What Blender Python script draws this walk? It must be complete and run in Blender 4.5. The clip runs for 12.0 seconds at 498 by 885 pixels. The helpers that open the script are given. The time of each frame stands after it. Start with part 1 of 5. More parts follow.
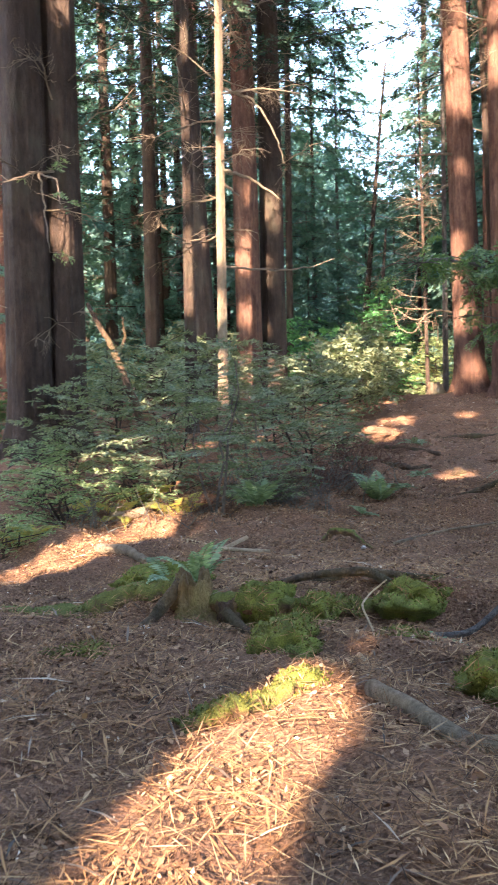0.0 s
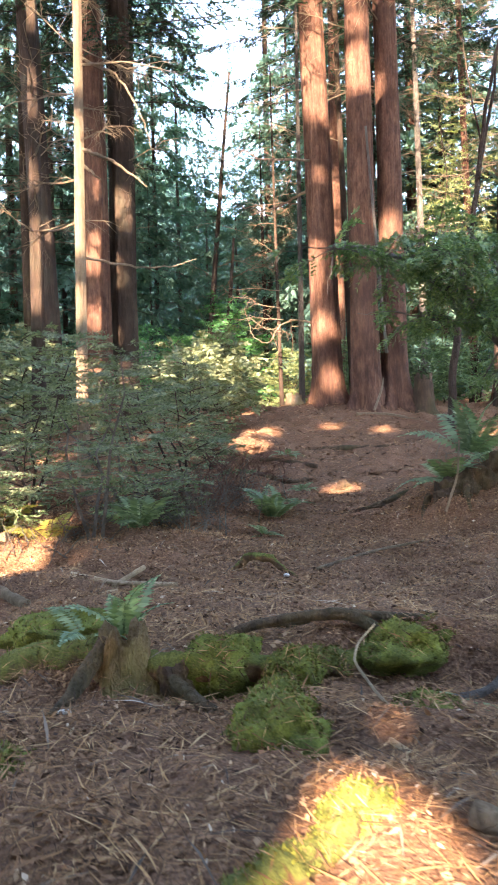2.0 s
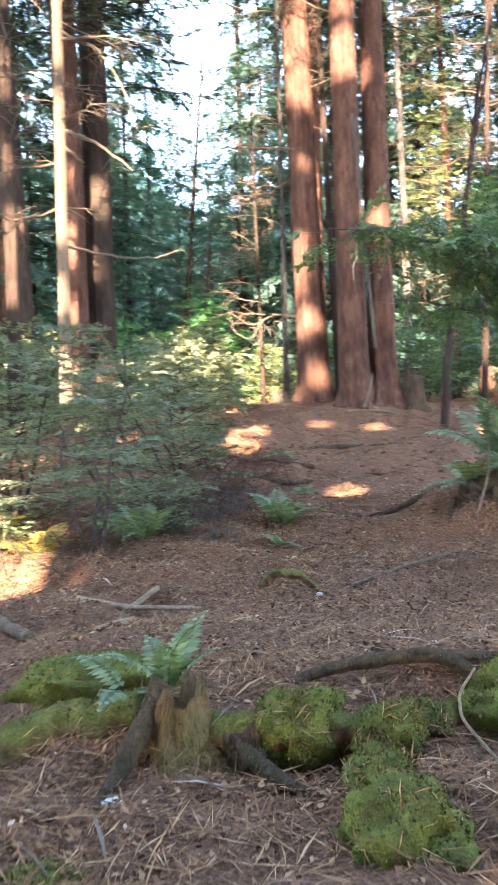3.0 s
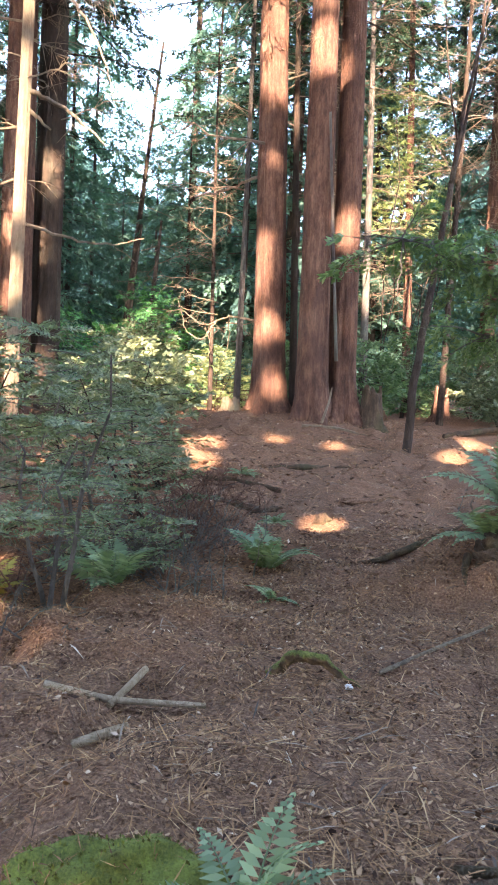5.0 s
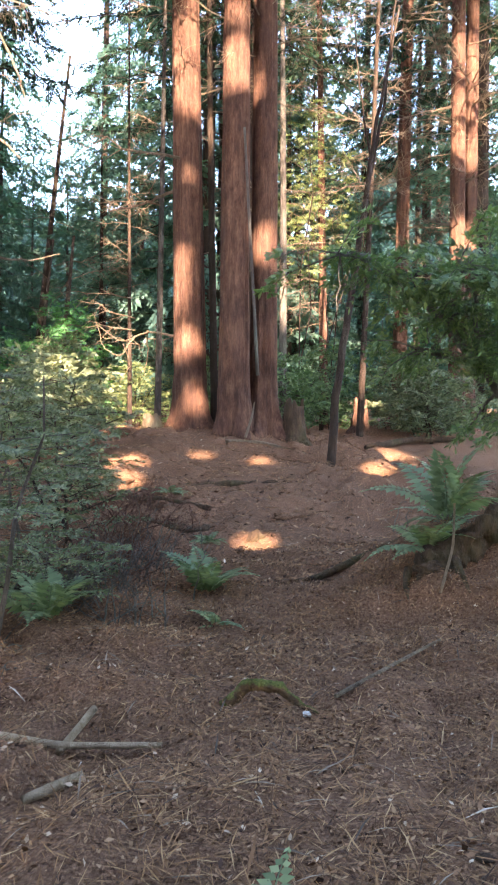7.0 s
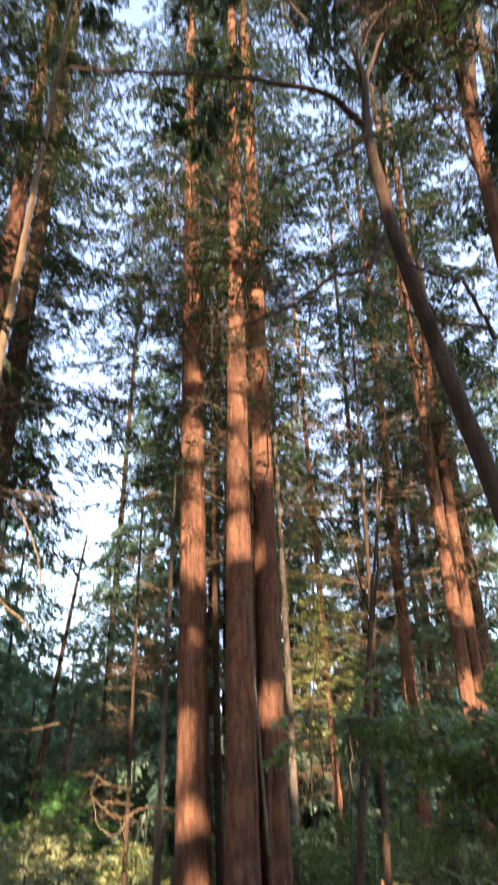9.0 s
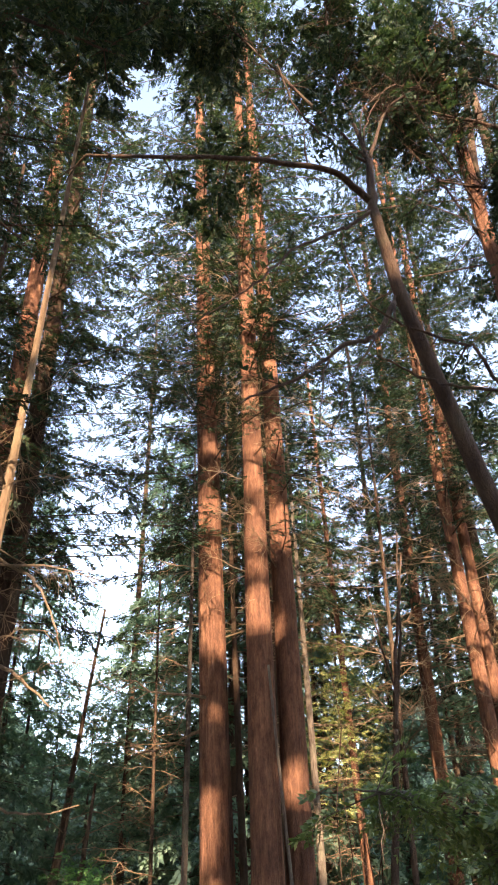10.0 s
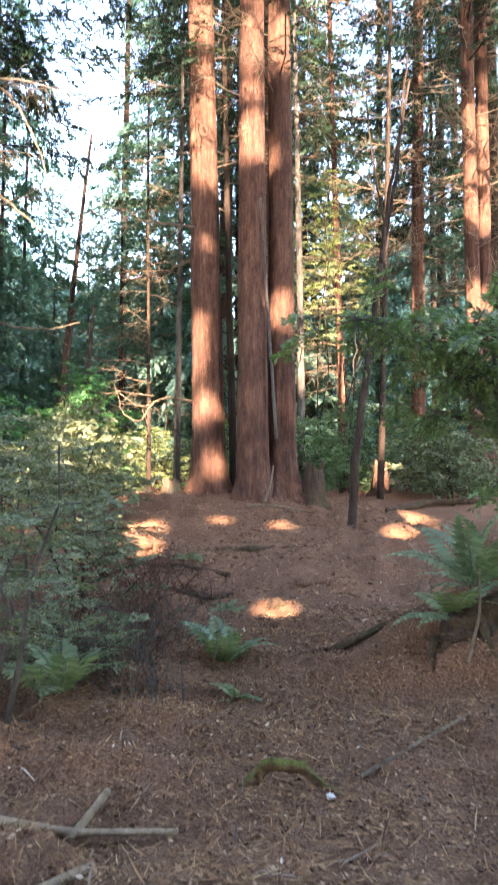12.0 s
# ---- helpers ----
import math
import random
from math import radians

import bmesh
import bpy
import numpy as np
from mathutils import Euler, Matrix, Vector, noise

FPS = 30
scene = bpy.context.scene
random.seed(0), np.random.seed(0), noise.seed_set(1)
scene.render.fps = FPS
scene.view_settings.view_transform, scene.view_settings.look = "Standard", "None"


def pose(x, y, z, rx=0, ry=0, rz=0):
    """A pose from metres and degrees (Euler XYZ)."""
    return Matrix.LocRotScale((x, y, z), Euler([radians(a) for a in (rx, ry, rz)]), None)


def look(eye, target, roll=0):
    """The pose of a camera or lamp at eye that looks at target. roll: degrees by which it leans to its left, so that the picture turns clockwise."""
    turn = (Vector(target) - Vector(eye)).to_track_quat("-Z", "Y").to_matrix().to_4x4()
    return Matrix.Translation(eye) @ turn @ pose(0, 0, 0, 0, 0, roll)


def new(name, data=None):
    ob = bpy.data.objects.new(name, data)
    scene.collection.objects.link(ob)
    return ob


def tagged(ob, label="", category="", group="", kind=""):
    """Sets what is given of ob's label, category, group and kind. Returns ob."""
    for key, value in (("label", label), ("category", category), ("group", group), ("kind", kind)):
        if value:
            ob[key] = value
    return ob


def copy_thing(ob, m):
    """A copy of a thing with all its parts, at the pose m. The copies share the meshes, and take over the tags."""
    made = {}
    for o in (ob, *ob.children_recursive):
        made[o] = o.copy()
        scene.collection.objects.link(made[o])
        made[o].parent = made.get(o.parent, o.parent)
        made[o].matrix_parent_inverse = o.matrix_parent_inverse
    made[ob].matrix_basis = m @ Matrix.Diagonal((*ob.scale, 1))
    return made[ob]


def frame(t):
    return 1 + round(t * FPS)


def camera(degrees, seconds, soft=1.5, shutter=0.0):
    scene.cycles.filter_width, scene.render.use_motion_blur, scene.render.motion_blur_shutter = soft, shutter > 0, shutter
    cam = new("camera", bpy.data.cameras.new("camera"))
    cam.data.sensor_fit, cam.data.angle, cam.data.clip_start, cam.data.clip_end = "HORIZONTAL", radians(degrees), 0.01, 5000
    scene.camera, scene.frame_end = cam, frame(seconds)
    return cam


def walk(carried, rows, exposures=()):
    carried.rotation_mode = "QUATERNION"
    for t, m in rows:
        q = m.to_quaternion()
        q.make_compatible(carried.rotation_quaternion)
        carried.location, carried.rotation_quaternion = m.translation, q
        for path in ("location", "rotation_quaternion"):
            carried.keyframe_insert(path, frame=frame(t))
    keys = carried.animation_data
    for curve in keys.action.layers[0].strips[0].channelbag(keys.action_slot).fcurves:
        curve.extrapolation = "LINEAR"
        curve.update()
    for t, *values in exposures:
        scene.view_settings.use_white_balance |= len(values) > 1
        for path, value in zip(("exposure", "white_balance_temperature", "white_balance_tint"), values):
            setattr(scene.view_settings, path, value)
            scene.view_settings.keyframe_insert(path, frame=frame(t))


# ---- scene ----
cam = camera(34.5, 12.0, 1.7, 0.45)
PATH = [
    (0, (-0.009, 0.168, 1.475), (-0.013, 2.167, 1.399), -1.6),
    (0.5, (-0.136, 0.512, 1.421), (-0.062, 2.51, 1.363), -2.0),
    (1, (-0.271, 0.971, 1.437), (-0.181, 2.968, 1.384), -1.6),
    (1.5, (-0.514, 1.43, 1.397), (-0.195, 3.404, 1.344), -1.4),
    (2, (-0.737, 1.854, 1.373), (-0.315, 3.808, 1.324), -1.4),
    (2.5, (-0.877, 2.362, 1.417), (-0.478, 4.321, 1.369), -2.0),
    (3, (-1.066, 2.869, 1.421), (-0.564, 4.804, 1.363), -1.9),
    (3.2, (-1.13, 3.078, 1.482), (-0.543, 4.989, 1.42), -1.9),
    (4.8, (-1.424, 4.464, 1.754), (-0.752, 6.346, 1.683), 2.2),
    (5, (-1.435, 4.54, 1.759), (-0.742, 6.415, 1.693), 2.4),
    (5.5, (-1.453, 4.774, 1.734), (-0.77, 6.653, 1.667), 1.9),
    (6, (-1.517, 4.819, 1.781), (-0.785, 6.678, 1.715), 1.5),
    (6.5, (-1.566, 4.818, 1.796), (-0.699, 6.619, 1.733), 1.1),
    (6.7, (-1.564, 4.828, 1.801), (-0.688, 6.625, 1.746), 0.7),
    (8.3, (-1.599, 4.735, 1.804), (-0.668, 6.42, 2.347), 0.4),
    (8.5, (-1.559, 4.812, 1.831), (-0.68, 6.459, 2.548), -0.3),
    (9, (-1.537, 4.868, 1.894), (-0.789, 6.407, 2.928), -0.8),
    (9.5, (-1.579, 4.839, 1.857), (-0.896, 6.292, 3.05), -1.4),
    (10, (-1.565, 4.859, 1.837), (-0.89, 6.325, 3.018), -1.6),
    (10.5, (-1.544, 4.919, 1.846), (-0.862, 6.424, 2.973), -1.4),
    (11, (-1.489, 4.989, 1.868), (-0.718, 6.685, 2.595), -1.1),
    (11.5, (-1.481, 5.005, 1.845), (-0.654, 6.798, 2.164), -0.6),
    (12, (-1.503, 4.907, 1.83), (-0.665, 6.718, 1.961), 0.2),
]
walk(cam, [(t, look(eye, target, roll)) for t, eye, target, roll in PATH], [(0, 4.2, 6450, 16), (1.0, 4.22, 6500, 16), (2.0, 4.3, 6700, 16), (3.0, 4.68, 6500, 17), (5.0, 4.44, 6450, 17), (5.5, 4.72, 6450, 17), (6.0, 4.43, 6500, 17), (6.7, 4.25, 6550, 17), (8.5, 3.42, 7200, 18), (9.0, 3.16, 7700, 20), (9.5, 3.18, 8000, 20), (10.6, 3.29, 8000, 20), (11.5, 3.87, 7200, 18), (12, 4.33, 6650, 18)])

# ---- world, sun, exposure ----
SUN_EL = radians(27)
SUN = Vector((-0.34 * math.cos(SUN_EL), -0.94 * math.cos(SUN_EL), math.sin(SUN_EL)))
world = bpy.data.worlds.new("world")
scene.world = world
world.use_nodes = True
wn = world.node_tree.nodes
sky = wn.new("ShaderNodeTexSky")
sky.sky_type, sky.sun_disc = "NISHITA", False
sky.sun_elevation, sky.sun_rotation = SUN_EL, math.atan2(SUN.x, SUN.y)
wn["Background"].inputs[1].default_value = 0.12
world.node_tree.links.new(sky.outputs[0], wn["Background"].inputs[0])
sun_data = bpy.data.lights.new("sun", "SUN")
sun_data.energy, sun_data.angle, sun_data.color = 4.2, radians(0.7), (1.0, 0.8, 0.61)
sun = new("sun", sun_data)
sun.matrix_world = look((0, 0, 0), -SUN)


# ---- materials ----
def node_material(name):
    m = bpy.data.materials.new(name)
    m.use_nodes = True
    nt = m.node_tree
    return m, nt, nt.nodes["Principled BSDF"]


def add(nt, kind, **sockets):
    n = nt.nodes.new(kind)
    for k, v in sockets.items():
        n.inputs[k].default_value = v
    return n


def coords(nt, scale, kind="Object"):
    tc = nt.nodes.new("ShaderNodeTexCoord")
    mp = nt.nodes.new("ShaderNodeMapping")
    mp.inputs["Scale"].default_value = scale
    nt.links.new(tc.outputs[kind], mp.inputs[0])
    return mp.outputs[0]


def ramp(nt, fac, stops):
    r = nt.nodes.new("ShaderNodeValToRGB")
    while len(r.color_ramp.elements) < len(stops):
        r.color_ramp.elements.new(0.5)
    for e, (p, c) in zip(r.color_ramp.elements, stops):
        e.position, e.color = p, (*c, 1)
    nt.links.new(fac, r.inputs[0])
    return r.outputs[0]


def mix(nt, fac, a, b, kind="MIX"):
    n = nt.nodes.new("ShaderNodeMix")
    n.data_type, n.blend_type = "RGBA", kind
    if isinstance(fac, float):
        n.inputs[0].default_value = fac
    else:
        nt.links.new(fac, n.inputs[0])
    for sock, v in ((6, a), (7, b)):
        if isinstance(v, tuple):
            n.inputs[sock].default_value = (*v, 1)
        else:
            nt.links.new(v, n.inputs[sock])
    return n.outputs[2]


def bump(nt, bsdf, height, strength, distance):
    b = add(nt, "ShaderNodeBump", Strength=strength, Distance=distance)
    nt.links.new(height, b.inputs["Height"])
    nt.links.new(b.outputs[0], bsdf.inputs["Normal"])
    return b


def noise_tex(nt, vec, scale, detail=6.0, rough=0.6):
    n = add(nt, "ShaderNodeTexNoise", Scale=scale, Detail=detail, Roughness=rough)
    nt.links.new(vec, n.inputs["Vector"])
    return n.outputs[0]


def bark(name, dark, mid, light, ridge=9.0, patch=None):
    """Fibrous bark: long vertical ridges, fine grain, blotches."""
    m, nt, bsdf = node_material(name)
    long = noise_tex(nt, coords(nt, (1, 1, 0.13)), ridge, 8.0, 0.7)
    fine = noise_tex(nt, coords(nt, (1, 1, 0.3)), ridge * 6, 4.0)
    blot = noise_tex(nt, coords(nt, (1, 1, 0.6)), 1.3, 5.0)
    flake = noise_tex(nt, coords(nt, (1, 1, 0.45), "Object"), ridge * 0.7, 6.0, 0.7)
    c = ramp(nt, long, [(0.38, dark), (0.5, mid), (0.64, light)])
    c = mix(nt, 0.35, c, ramp(nt, fine, [(0.3, dark), (0.7, light)]))
    c = mix(nt, 0.45, c, ramp(nt, flake, [(0.36, dark), (0.55, mid), (0.75, light)]))
    c = mix(nt, ramp(nt, blot, [(0.35, (0.55, 0.55, 0.55)), (0.6, (0, 0, 0))]), c, dark)
    if patch:
        c = mix(nt, ramp(nt, blot, [(0.5, (0, 0, 0)), (0.68, (0.75, 0.75, 0.75))]), c, patch)
    nt.links.new(c, bsdf.inputs["Base Color"])
    bsdf.inputs["Roughness"].default_value = 0.9
    bsdf.inputs["Specular IOR Level"].default_value = 0.2
    s = nt.nodes.new("ShaderNodeMath")
    s.operation = "ADD"
    nt.links.new(long, s.inputs[0])
    nt.links.new(fine, s.inputs[1])
    bump(nt, bsdf, s.outputs[0], 1.0, 0.08)
    return m


def leaf_material(name, a, b, c, glow=0.35, rough=0.55, obj=0.5, gloss=0.3, shade_mass=0.0):
    """Leaves: colour varies from leaf to leaf and tree to tree, and light comes through them."""
    m, nt, bsdf = node_material(name)
    geo = nt.nodes.new("ShaderNodeNewGeometry")
    oi = nt.nodes.new("ShaderNodeObjectInfo")
    col = ramp(nt, geo.outputs["Random Per Island"], [(0.0, a), (0.6, b), (1.0, c)])
    tint = ramp(nt, oi.outputs["Random"], [(0.0, (0.75, 0.9, 1.0)), (1.0, (1.1, 1.05, 0.8))])
    col = mix(nt, obj, col, tint, "MULTIPLY")
    # light and shade of large clumps, put into the colour by broad noise
    if shade_mass:
        variations = noise_tex(nt, coords(nt, (1, 1, 0.6)), shade_mass, 3.0)
        col = mix(nt, 1.0, col, ramp(nt, variations, [(0.35, (0.5, 0.55, 0.6)), (0.65, (1.25, 1.2, 1.1))]), "MULTIPLY")
    nt.links.new(col, bsdf.inputs["Base Color"])
    bsdf.inputs["Roughness"].default_value = rough
    bsdf.inputs["Specular IOR Level"].default_value = gloss
    tr = nt.nodes.new("ShaderNodeBsdfTranslucent")
    nt.links.new(mix(nt, 1.0, col, (1.2, 1.35, 0.7), "MULTIPLY"), tr.inputs[0])
    ms = nt.nodes.new("ShaderNodeMixShader")
    ms.inputs[0].default_value = glow
    nt.links.new(bsdf.outputs[0], ms.inputs[1])
    nt.links.new(tr.outputs[0], ms.inputs[2])
    nt.links.new(ms.outputs[0], nt.nodes["Material Output"].inputs[0])
    return m


def island_material(name, stops, rough=0.85):
    m, nt, bsdf = node_material(name)
    geo = nt.nodes.new("ShaderNodeNewGeometry")
    nt.links.new(ramp(nt, geo.outputs["Random Per Island"], stops), bsdf.inputs["Base Color"])
    bsdf.inputs["Roughness"].default_value = rough
    bsdf.inputs["Specular IOR Level"].default_value = 0.15
    return m


def ground_material():
    m, nt, bsdf = node_material("forest_floor")
    v = coords(nt, (1, 1, 1))
    big = noise_tex(nt, v, 0.5, 4.0)
    med = noise_tex(nt, v, 5.0, 6.0, 0.7)
    fine = noise_tex(nt, v, 42.0, 5.0, 0.75)
    vor = nt.nodes.new("ShaderNodeTexVoronoi")
    vor.inputs["Scale"].default_value = 34.0
    nt.links.new(v, vor.inputs["Vector"])
    c = ramp(nt, fine, [(0.3, (0.025, 0.014, 0.01)), (0.5, (0.15, 0.077, 0.042)), (0.7, (0.34, 0.2, 0.115))])
    c = mix(nt, ramp(nt, med, [(0.4, (0, 0, 0)), (0.7, (0.6, 0.6, 0.6))]), c, (0.17, 0.084, 0.048))
    c = mix(nt, ramp(nt, big, [(0.45, (0, 0, 0)), (0.7, (0.4, 0.4, 0.4))]), c, (0.075, 0.048, 0.031))
    nt.links.new(c, bsdf.inputs["Base Color"])
    bsdf.inputs["Roughness"].default_value = 0.95
    bsdf.inputs["Specular IOR Level"].default_value = 0.15
    s = nt.nodes.new("ShaderNodeMath")
    s.operation = "ADD"
    nt.links.new(fine, s.inputs[0])
    nt.links.new(vor.outputs["Distance"], s.inputs[1])
    bump(nt, bsdf, s.outputs[0], 0.9, 0.03)
    return m


def mossy_wood():
    """Rotting wood, with moss on what faces up."""
    m, nt, bsdf = node_material("mossy_wood")
    v = coords(nt, (1, 1, 1))
    med = noise_tex(nt, v, 8.0, 6.0, 0.7)
    fine = noise_tex(nt, v, 80.0, 4.0, 0.7)
    wood = ramp(nt, med, [(0.3, (0.03, 0.017, 0.01)), (0.55, (0.12, 0.07, 0.035)), (0.75, (0.24, 0.14, 0.06))])
    moss = mix(nt, 0.5, ramp(nt, med, [(0.3, (0.05, 0.04, 0.014)), (0.5, (0.07, 0.08, 0.018)), (0.7, (0.14, 0.14, 0.035))]), ramp(nt, fine, [(0.3, (0.02, 0.025, 0.006)), (0.7, (0.2, 0.21, 0.05))]))
    geo = nt.nodes.new("ShaderNodeNewGeometry")
    sep = nt.nodes.new("ShaderNodeSeparateXYZ")
    nt.links.new(geo.outputs["Normal"], sep.inputs[0])
    s = nt.nodes.new("ShaderNodeMath")
    s.operation = "MULTIPLY_ADD"
    s.inputs[1].default_value = 0.5
    nt.links.new(sep.outputs[2], s.inputs[0])
    nt.links.new(med, s.inputs[2])
    nt.links.new(mix(nt, ramp(nt, s.outputs[0], [(0.55, (0, 0, 0)), (0.8, (1, 1, 1))]), wood, moss), bsdf.inputs["Base Color"])
    bsdf.inputs["Roughness"].default_value = 0.95
    bsdf.inputs["Specular IOR Level"].default_value = 0.15
    bump(nt, bsdf, fine, 1.0, 0.02)
    return m


def moss_material():
    m, nt, bsdf = node_material("moss")
    v = coords(nt, (1, 1, 1))
    med = noise_tex(nt, v, 7.0, 5.0, 0.65)
    fine = noise_tex(nt, v, 90.0, 4.0, 0.7)
    c = ramp(nt, med, [(0.3, (0.045, 0.035, 0.015)), (0.45, (0.07, 0.085, 0.018)), (0.62, (0.15, 0.17, 0.03)), (0.8, (0.11, 0.08, 0.035))])
    c = mix(nt, 0.4, c, ramp(nt, fine, [(0.3, (0.02, 0.03, 0.006)), (0.7, (0.22, 0.24, 0.05))]))
    nt.links.new(c, bsdf.inputs["Base Color"])
    bsdf.inputs["Roughness"].default_value = 0.95
    bsdf.inputs["Specular IOR Level"].default_value = 0.15
    bump(nt, bsdf, fine, 1.0, 0.02)
    return m


BARK_RED = bark("redwood_bark", (0.035, 0.015, 0.011), (0.128, 0.06, 0.037), (0.31, 0.172, 0.108))
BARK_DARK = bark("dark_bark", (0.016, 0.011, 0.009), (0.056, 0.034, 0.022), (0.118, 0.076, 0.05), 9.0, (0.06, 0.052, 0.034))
BARK_PALE = bark("pale_bark", (0.12, 0.08, 0.05), (0.26, 0.185, 0.12), (0.4, 0.3, 0.2), 14.0, (0.24, 0.22, 0.13))
BARK_GREY = bark("grey_bark", (0.05, 0.042, 0.036), (0.14, 0.115, 0.095), (0.24, 0.205, 0.17), 16.0, (0.13, 0.14, 0.1))
DEAD_WOOD = bark("dead_wood", (0.11, 0.08, 0.052), (0.27, 0.2, 0.13), (0.45, 0.35, 0.24), 30.0)
STICK = bark("pale_stick", (0.26, 0.175, 0.1), (0.52, 0.38, 0.235), (0.66, 0.53, 0.36), 24.0)
STUMP_WOOD = bark("stump_wood", (0.07, 0.04, 0.018), (0.2, 0.13, 0.055), (0.32, 0.24, 0.11), 14.0, (0.12, 0.12, 0.035))
ROT_WOOD = bark("rotten_wood", (0.025, 0.015, 0.01), (0.1, 0.06, 0.035), (0.22, 0.14, 0.075), 12.0, (0.05, 0.05, 0.02))
MOSS = moss_material()
MOSSY_WOOD = mossy_wood()
MOSS_TUFT = island_material("moss_tufts", [(0.0, (0.05, 0.042, 0.01)), (0.5, (0.088, 0.092, 0.015)), (0.85, (0.135, 0.142, 0.023)), (1.0, (0.2, 0.15, 0.06))])
SOIL = ground_material()
NEEDLES = leaf_material("conifer_needles", (0.012, 0.028, 0.02), (0.026, 0.05, 0.034), (0.06, 0.085, 0.042), 0.22, 0.6, 0.5, 0.15)
# far needles: the pale blue of hazy air is put into the leaf colour
NEEDLES_HAZY = leaf_material("hazy_far_needles", (0.06, 0.115, 0.1), (0.095, 0.16, 0.135), (0.13, 0.2, 0.165), 0.42, 0.8, 0.5, 0.08)
SHRUB_LEAF = leaf_material("shrub_leaves", (0.075, 0.09, 0.05), (0.14, 0.16, 0.09), (0.215, 0.22, 0.12), 0.3)
BROAD_LEAF = leaf_material("broad_leaves", (0.065, 0.105, 0.052), (0.115, 0.175, 0.08), (0.2, 0.25, 0.115), 0.4, 0.4)
BRIGHT_LEAF = leaf_material("bright_leaves", (0.05, 0.14, 0.055), (0.085, 0.22, 0.085), (0.15, 0.3, 0.115), 0.42)
YELLOW_LEAF = leaf_material("yellow_green_leaves", (0.1, 0.14, 0.06), (0.17, 0.21, 0.095), (0.29, 0.3, 0.16), 0.4)
FERN_LEAF = leaf_material("fern_fronds", (0.09, 0.125, 0.07), (0.145, 0.19, 0.105), (0.22, 0.27, 0.16), 0.35)
FERN_GOLD = leaf_material("golden_fern_fronds", (0.18, 0.17, 0.035), (0.27, 0.24, 0.05), (0.34, 0.2, 0.06), 0.35)
# deep wood: haze is painted into the colour, with light and dark masses
DEEP_HAZY_LEAF = leaf_material("hazy_deep_needles", (0.05, 0.1, 0.092), (0.066, 0.125, 0.112), (0.09, 0.155, 0.135), 0.25, 0.8, 0.5, 0.05, 0.22)
LITTER = island_material("leaf_litter", [(0.0, (0.035, 0.019, 0.013)), (0.35, (0.135, 0.068, 0.036)), (0.7, (0.24, 0.13, 0.068)), (0.96, (0.33, 0.2, 0.11)), (1.0, (0.46, 0.36, 0.26))])
STRANDS = island_material("needle_litter", [(0.0, (0.04, 0.022, 0.013)), (0.5, (0.175, 0.085, 0.037)), (0.85, (0.29, 0.16, 0.07)), (1.0, (0.4, 0.26, 0.13))])


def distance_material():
    """Far wooded slope: hazy air put into the colour, plus a little added glow."""
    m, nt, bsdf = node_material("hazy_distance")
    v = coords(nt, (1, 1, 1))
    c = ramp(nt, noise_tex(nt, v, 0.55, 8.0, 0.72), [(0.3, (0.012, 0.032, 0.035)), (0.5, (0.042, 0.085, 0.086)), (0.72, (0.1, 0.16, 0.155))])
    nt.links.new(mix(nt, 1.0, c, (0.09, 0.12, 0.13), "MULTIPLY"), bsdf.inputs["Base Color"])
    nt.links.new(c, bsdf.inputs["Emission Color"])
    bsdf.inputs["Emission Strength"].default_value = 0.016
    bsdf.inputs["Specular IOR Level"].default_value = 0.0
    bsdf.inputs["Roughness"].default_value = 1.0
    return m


DISTANCE = distance_material()
TWIG = island_material("twig_litter", [(0.0, (0.05, 0.038, 0.028)), (0.5, (0.14, 0.1, 0.07)), (0.9, (0.25, 0.19, 0.135)), (1.0, (0.4, 0.32, 0.24))])
PALE = island_material("pale_scrap", [(0.0, (0.5, 0.48, 0.43)), (1.0, (0.6, 0.58, 0.54))], 0.6)


# ---- mesh building ----
def mesh_of(name, verts, faces, mat, smooth=False):
    """A mesh from an array of points and an array of faces with the same number of corners."""
    verts, faces = np.asarray(verts, dtype=np.float32), np.asarray(faces, dtype=np.int32)
    me = bpy.data.meshes.new(name)
    n, k = faces.shape
    me.vertices.add(len(verts))
    me.vertices.foreach_set("co", verts.ravel())
    me.loops.add(n * k)
    me.loops.foreach_set("vertex_index", faces.ravel())
    me.polygons.add(n)
    me.polygons.foreach_set("loop_start", np.arange(0, n * k, k, dtype=np.int32))
    if smooth:
        me.polygons.foreach_set("use_smooth", np.ones(n, dtype=bool))
    me.update(calc_edges=True)
    me.materials.append(mat)
    return me


def merged(pieces):
    """Joins (verts, faces) pairs."""
    vs, fs, off = [], [], 0
    for v, f in pieces:
        vs.append(np.asarray(v))
        fs.append(np.asarray(f) + off)
        off += len(v)
    return np.concatenate(vs), np.concatenate(fs)


def thing(name, at, label, category, group="", lean=(0, 0), turn=0.0, kind=""):
    ob = new(name)
    ob.empty_display_size = 0.2
    up = Vector((lean[0], lean[1], 1)).normalized()
    ob.matrix_basis = Matrix.Translation(at) @ Vector((0, 0, 1)).rotation_difference(up).to_matrix().to_4x4() @ pose(0, 0, 0, 0, 0, turn)
    return tagged(ob, label, category, group, kind)


def part(name, me, parent, label="", at=None, kind=""):
    ob = new(name, me)
    ob.parent = parent
    if at is not None:
        ob.matrix_basis = at
    return tagged(ob, label, kind=kind)


def unit(v):
    return v / np.maximum(np.linalg.norm(v, axis=-1, keepdims=True), 1e-9)


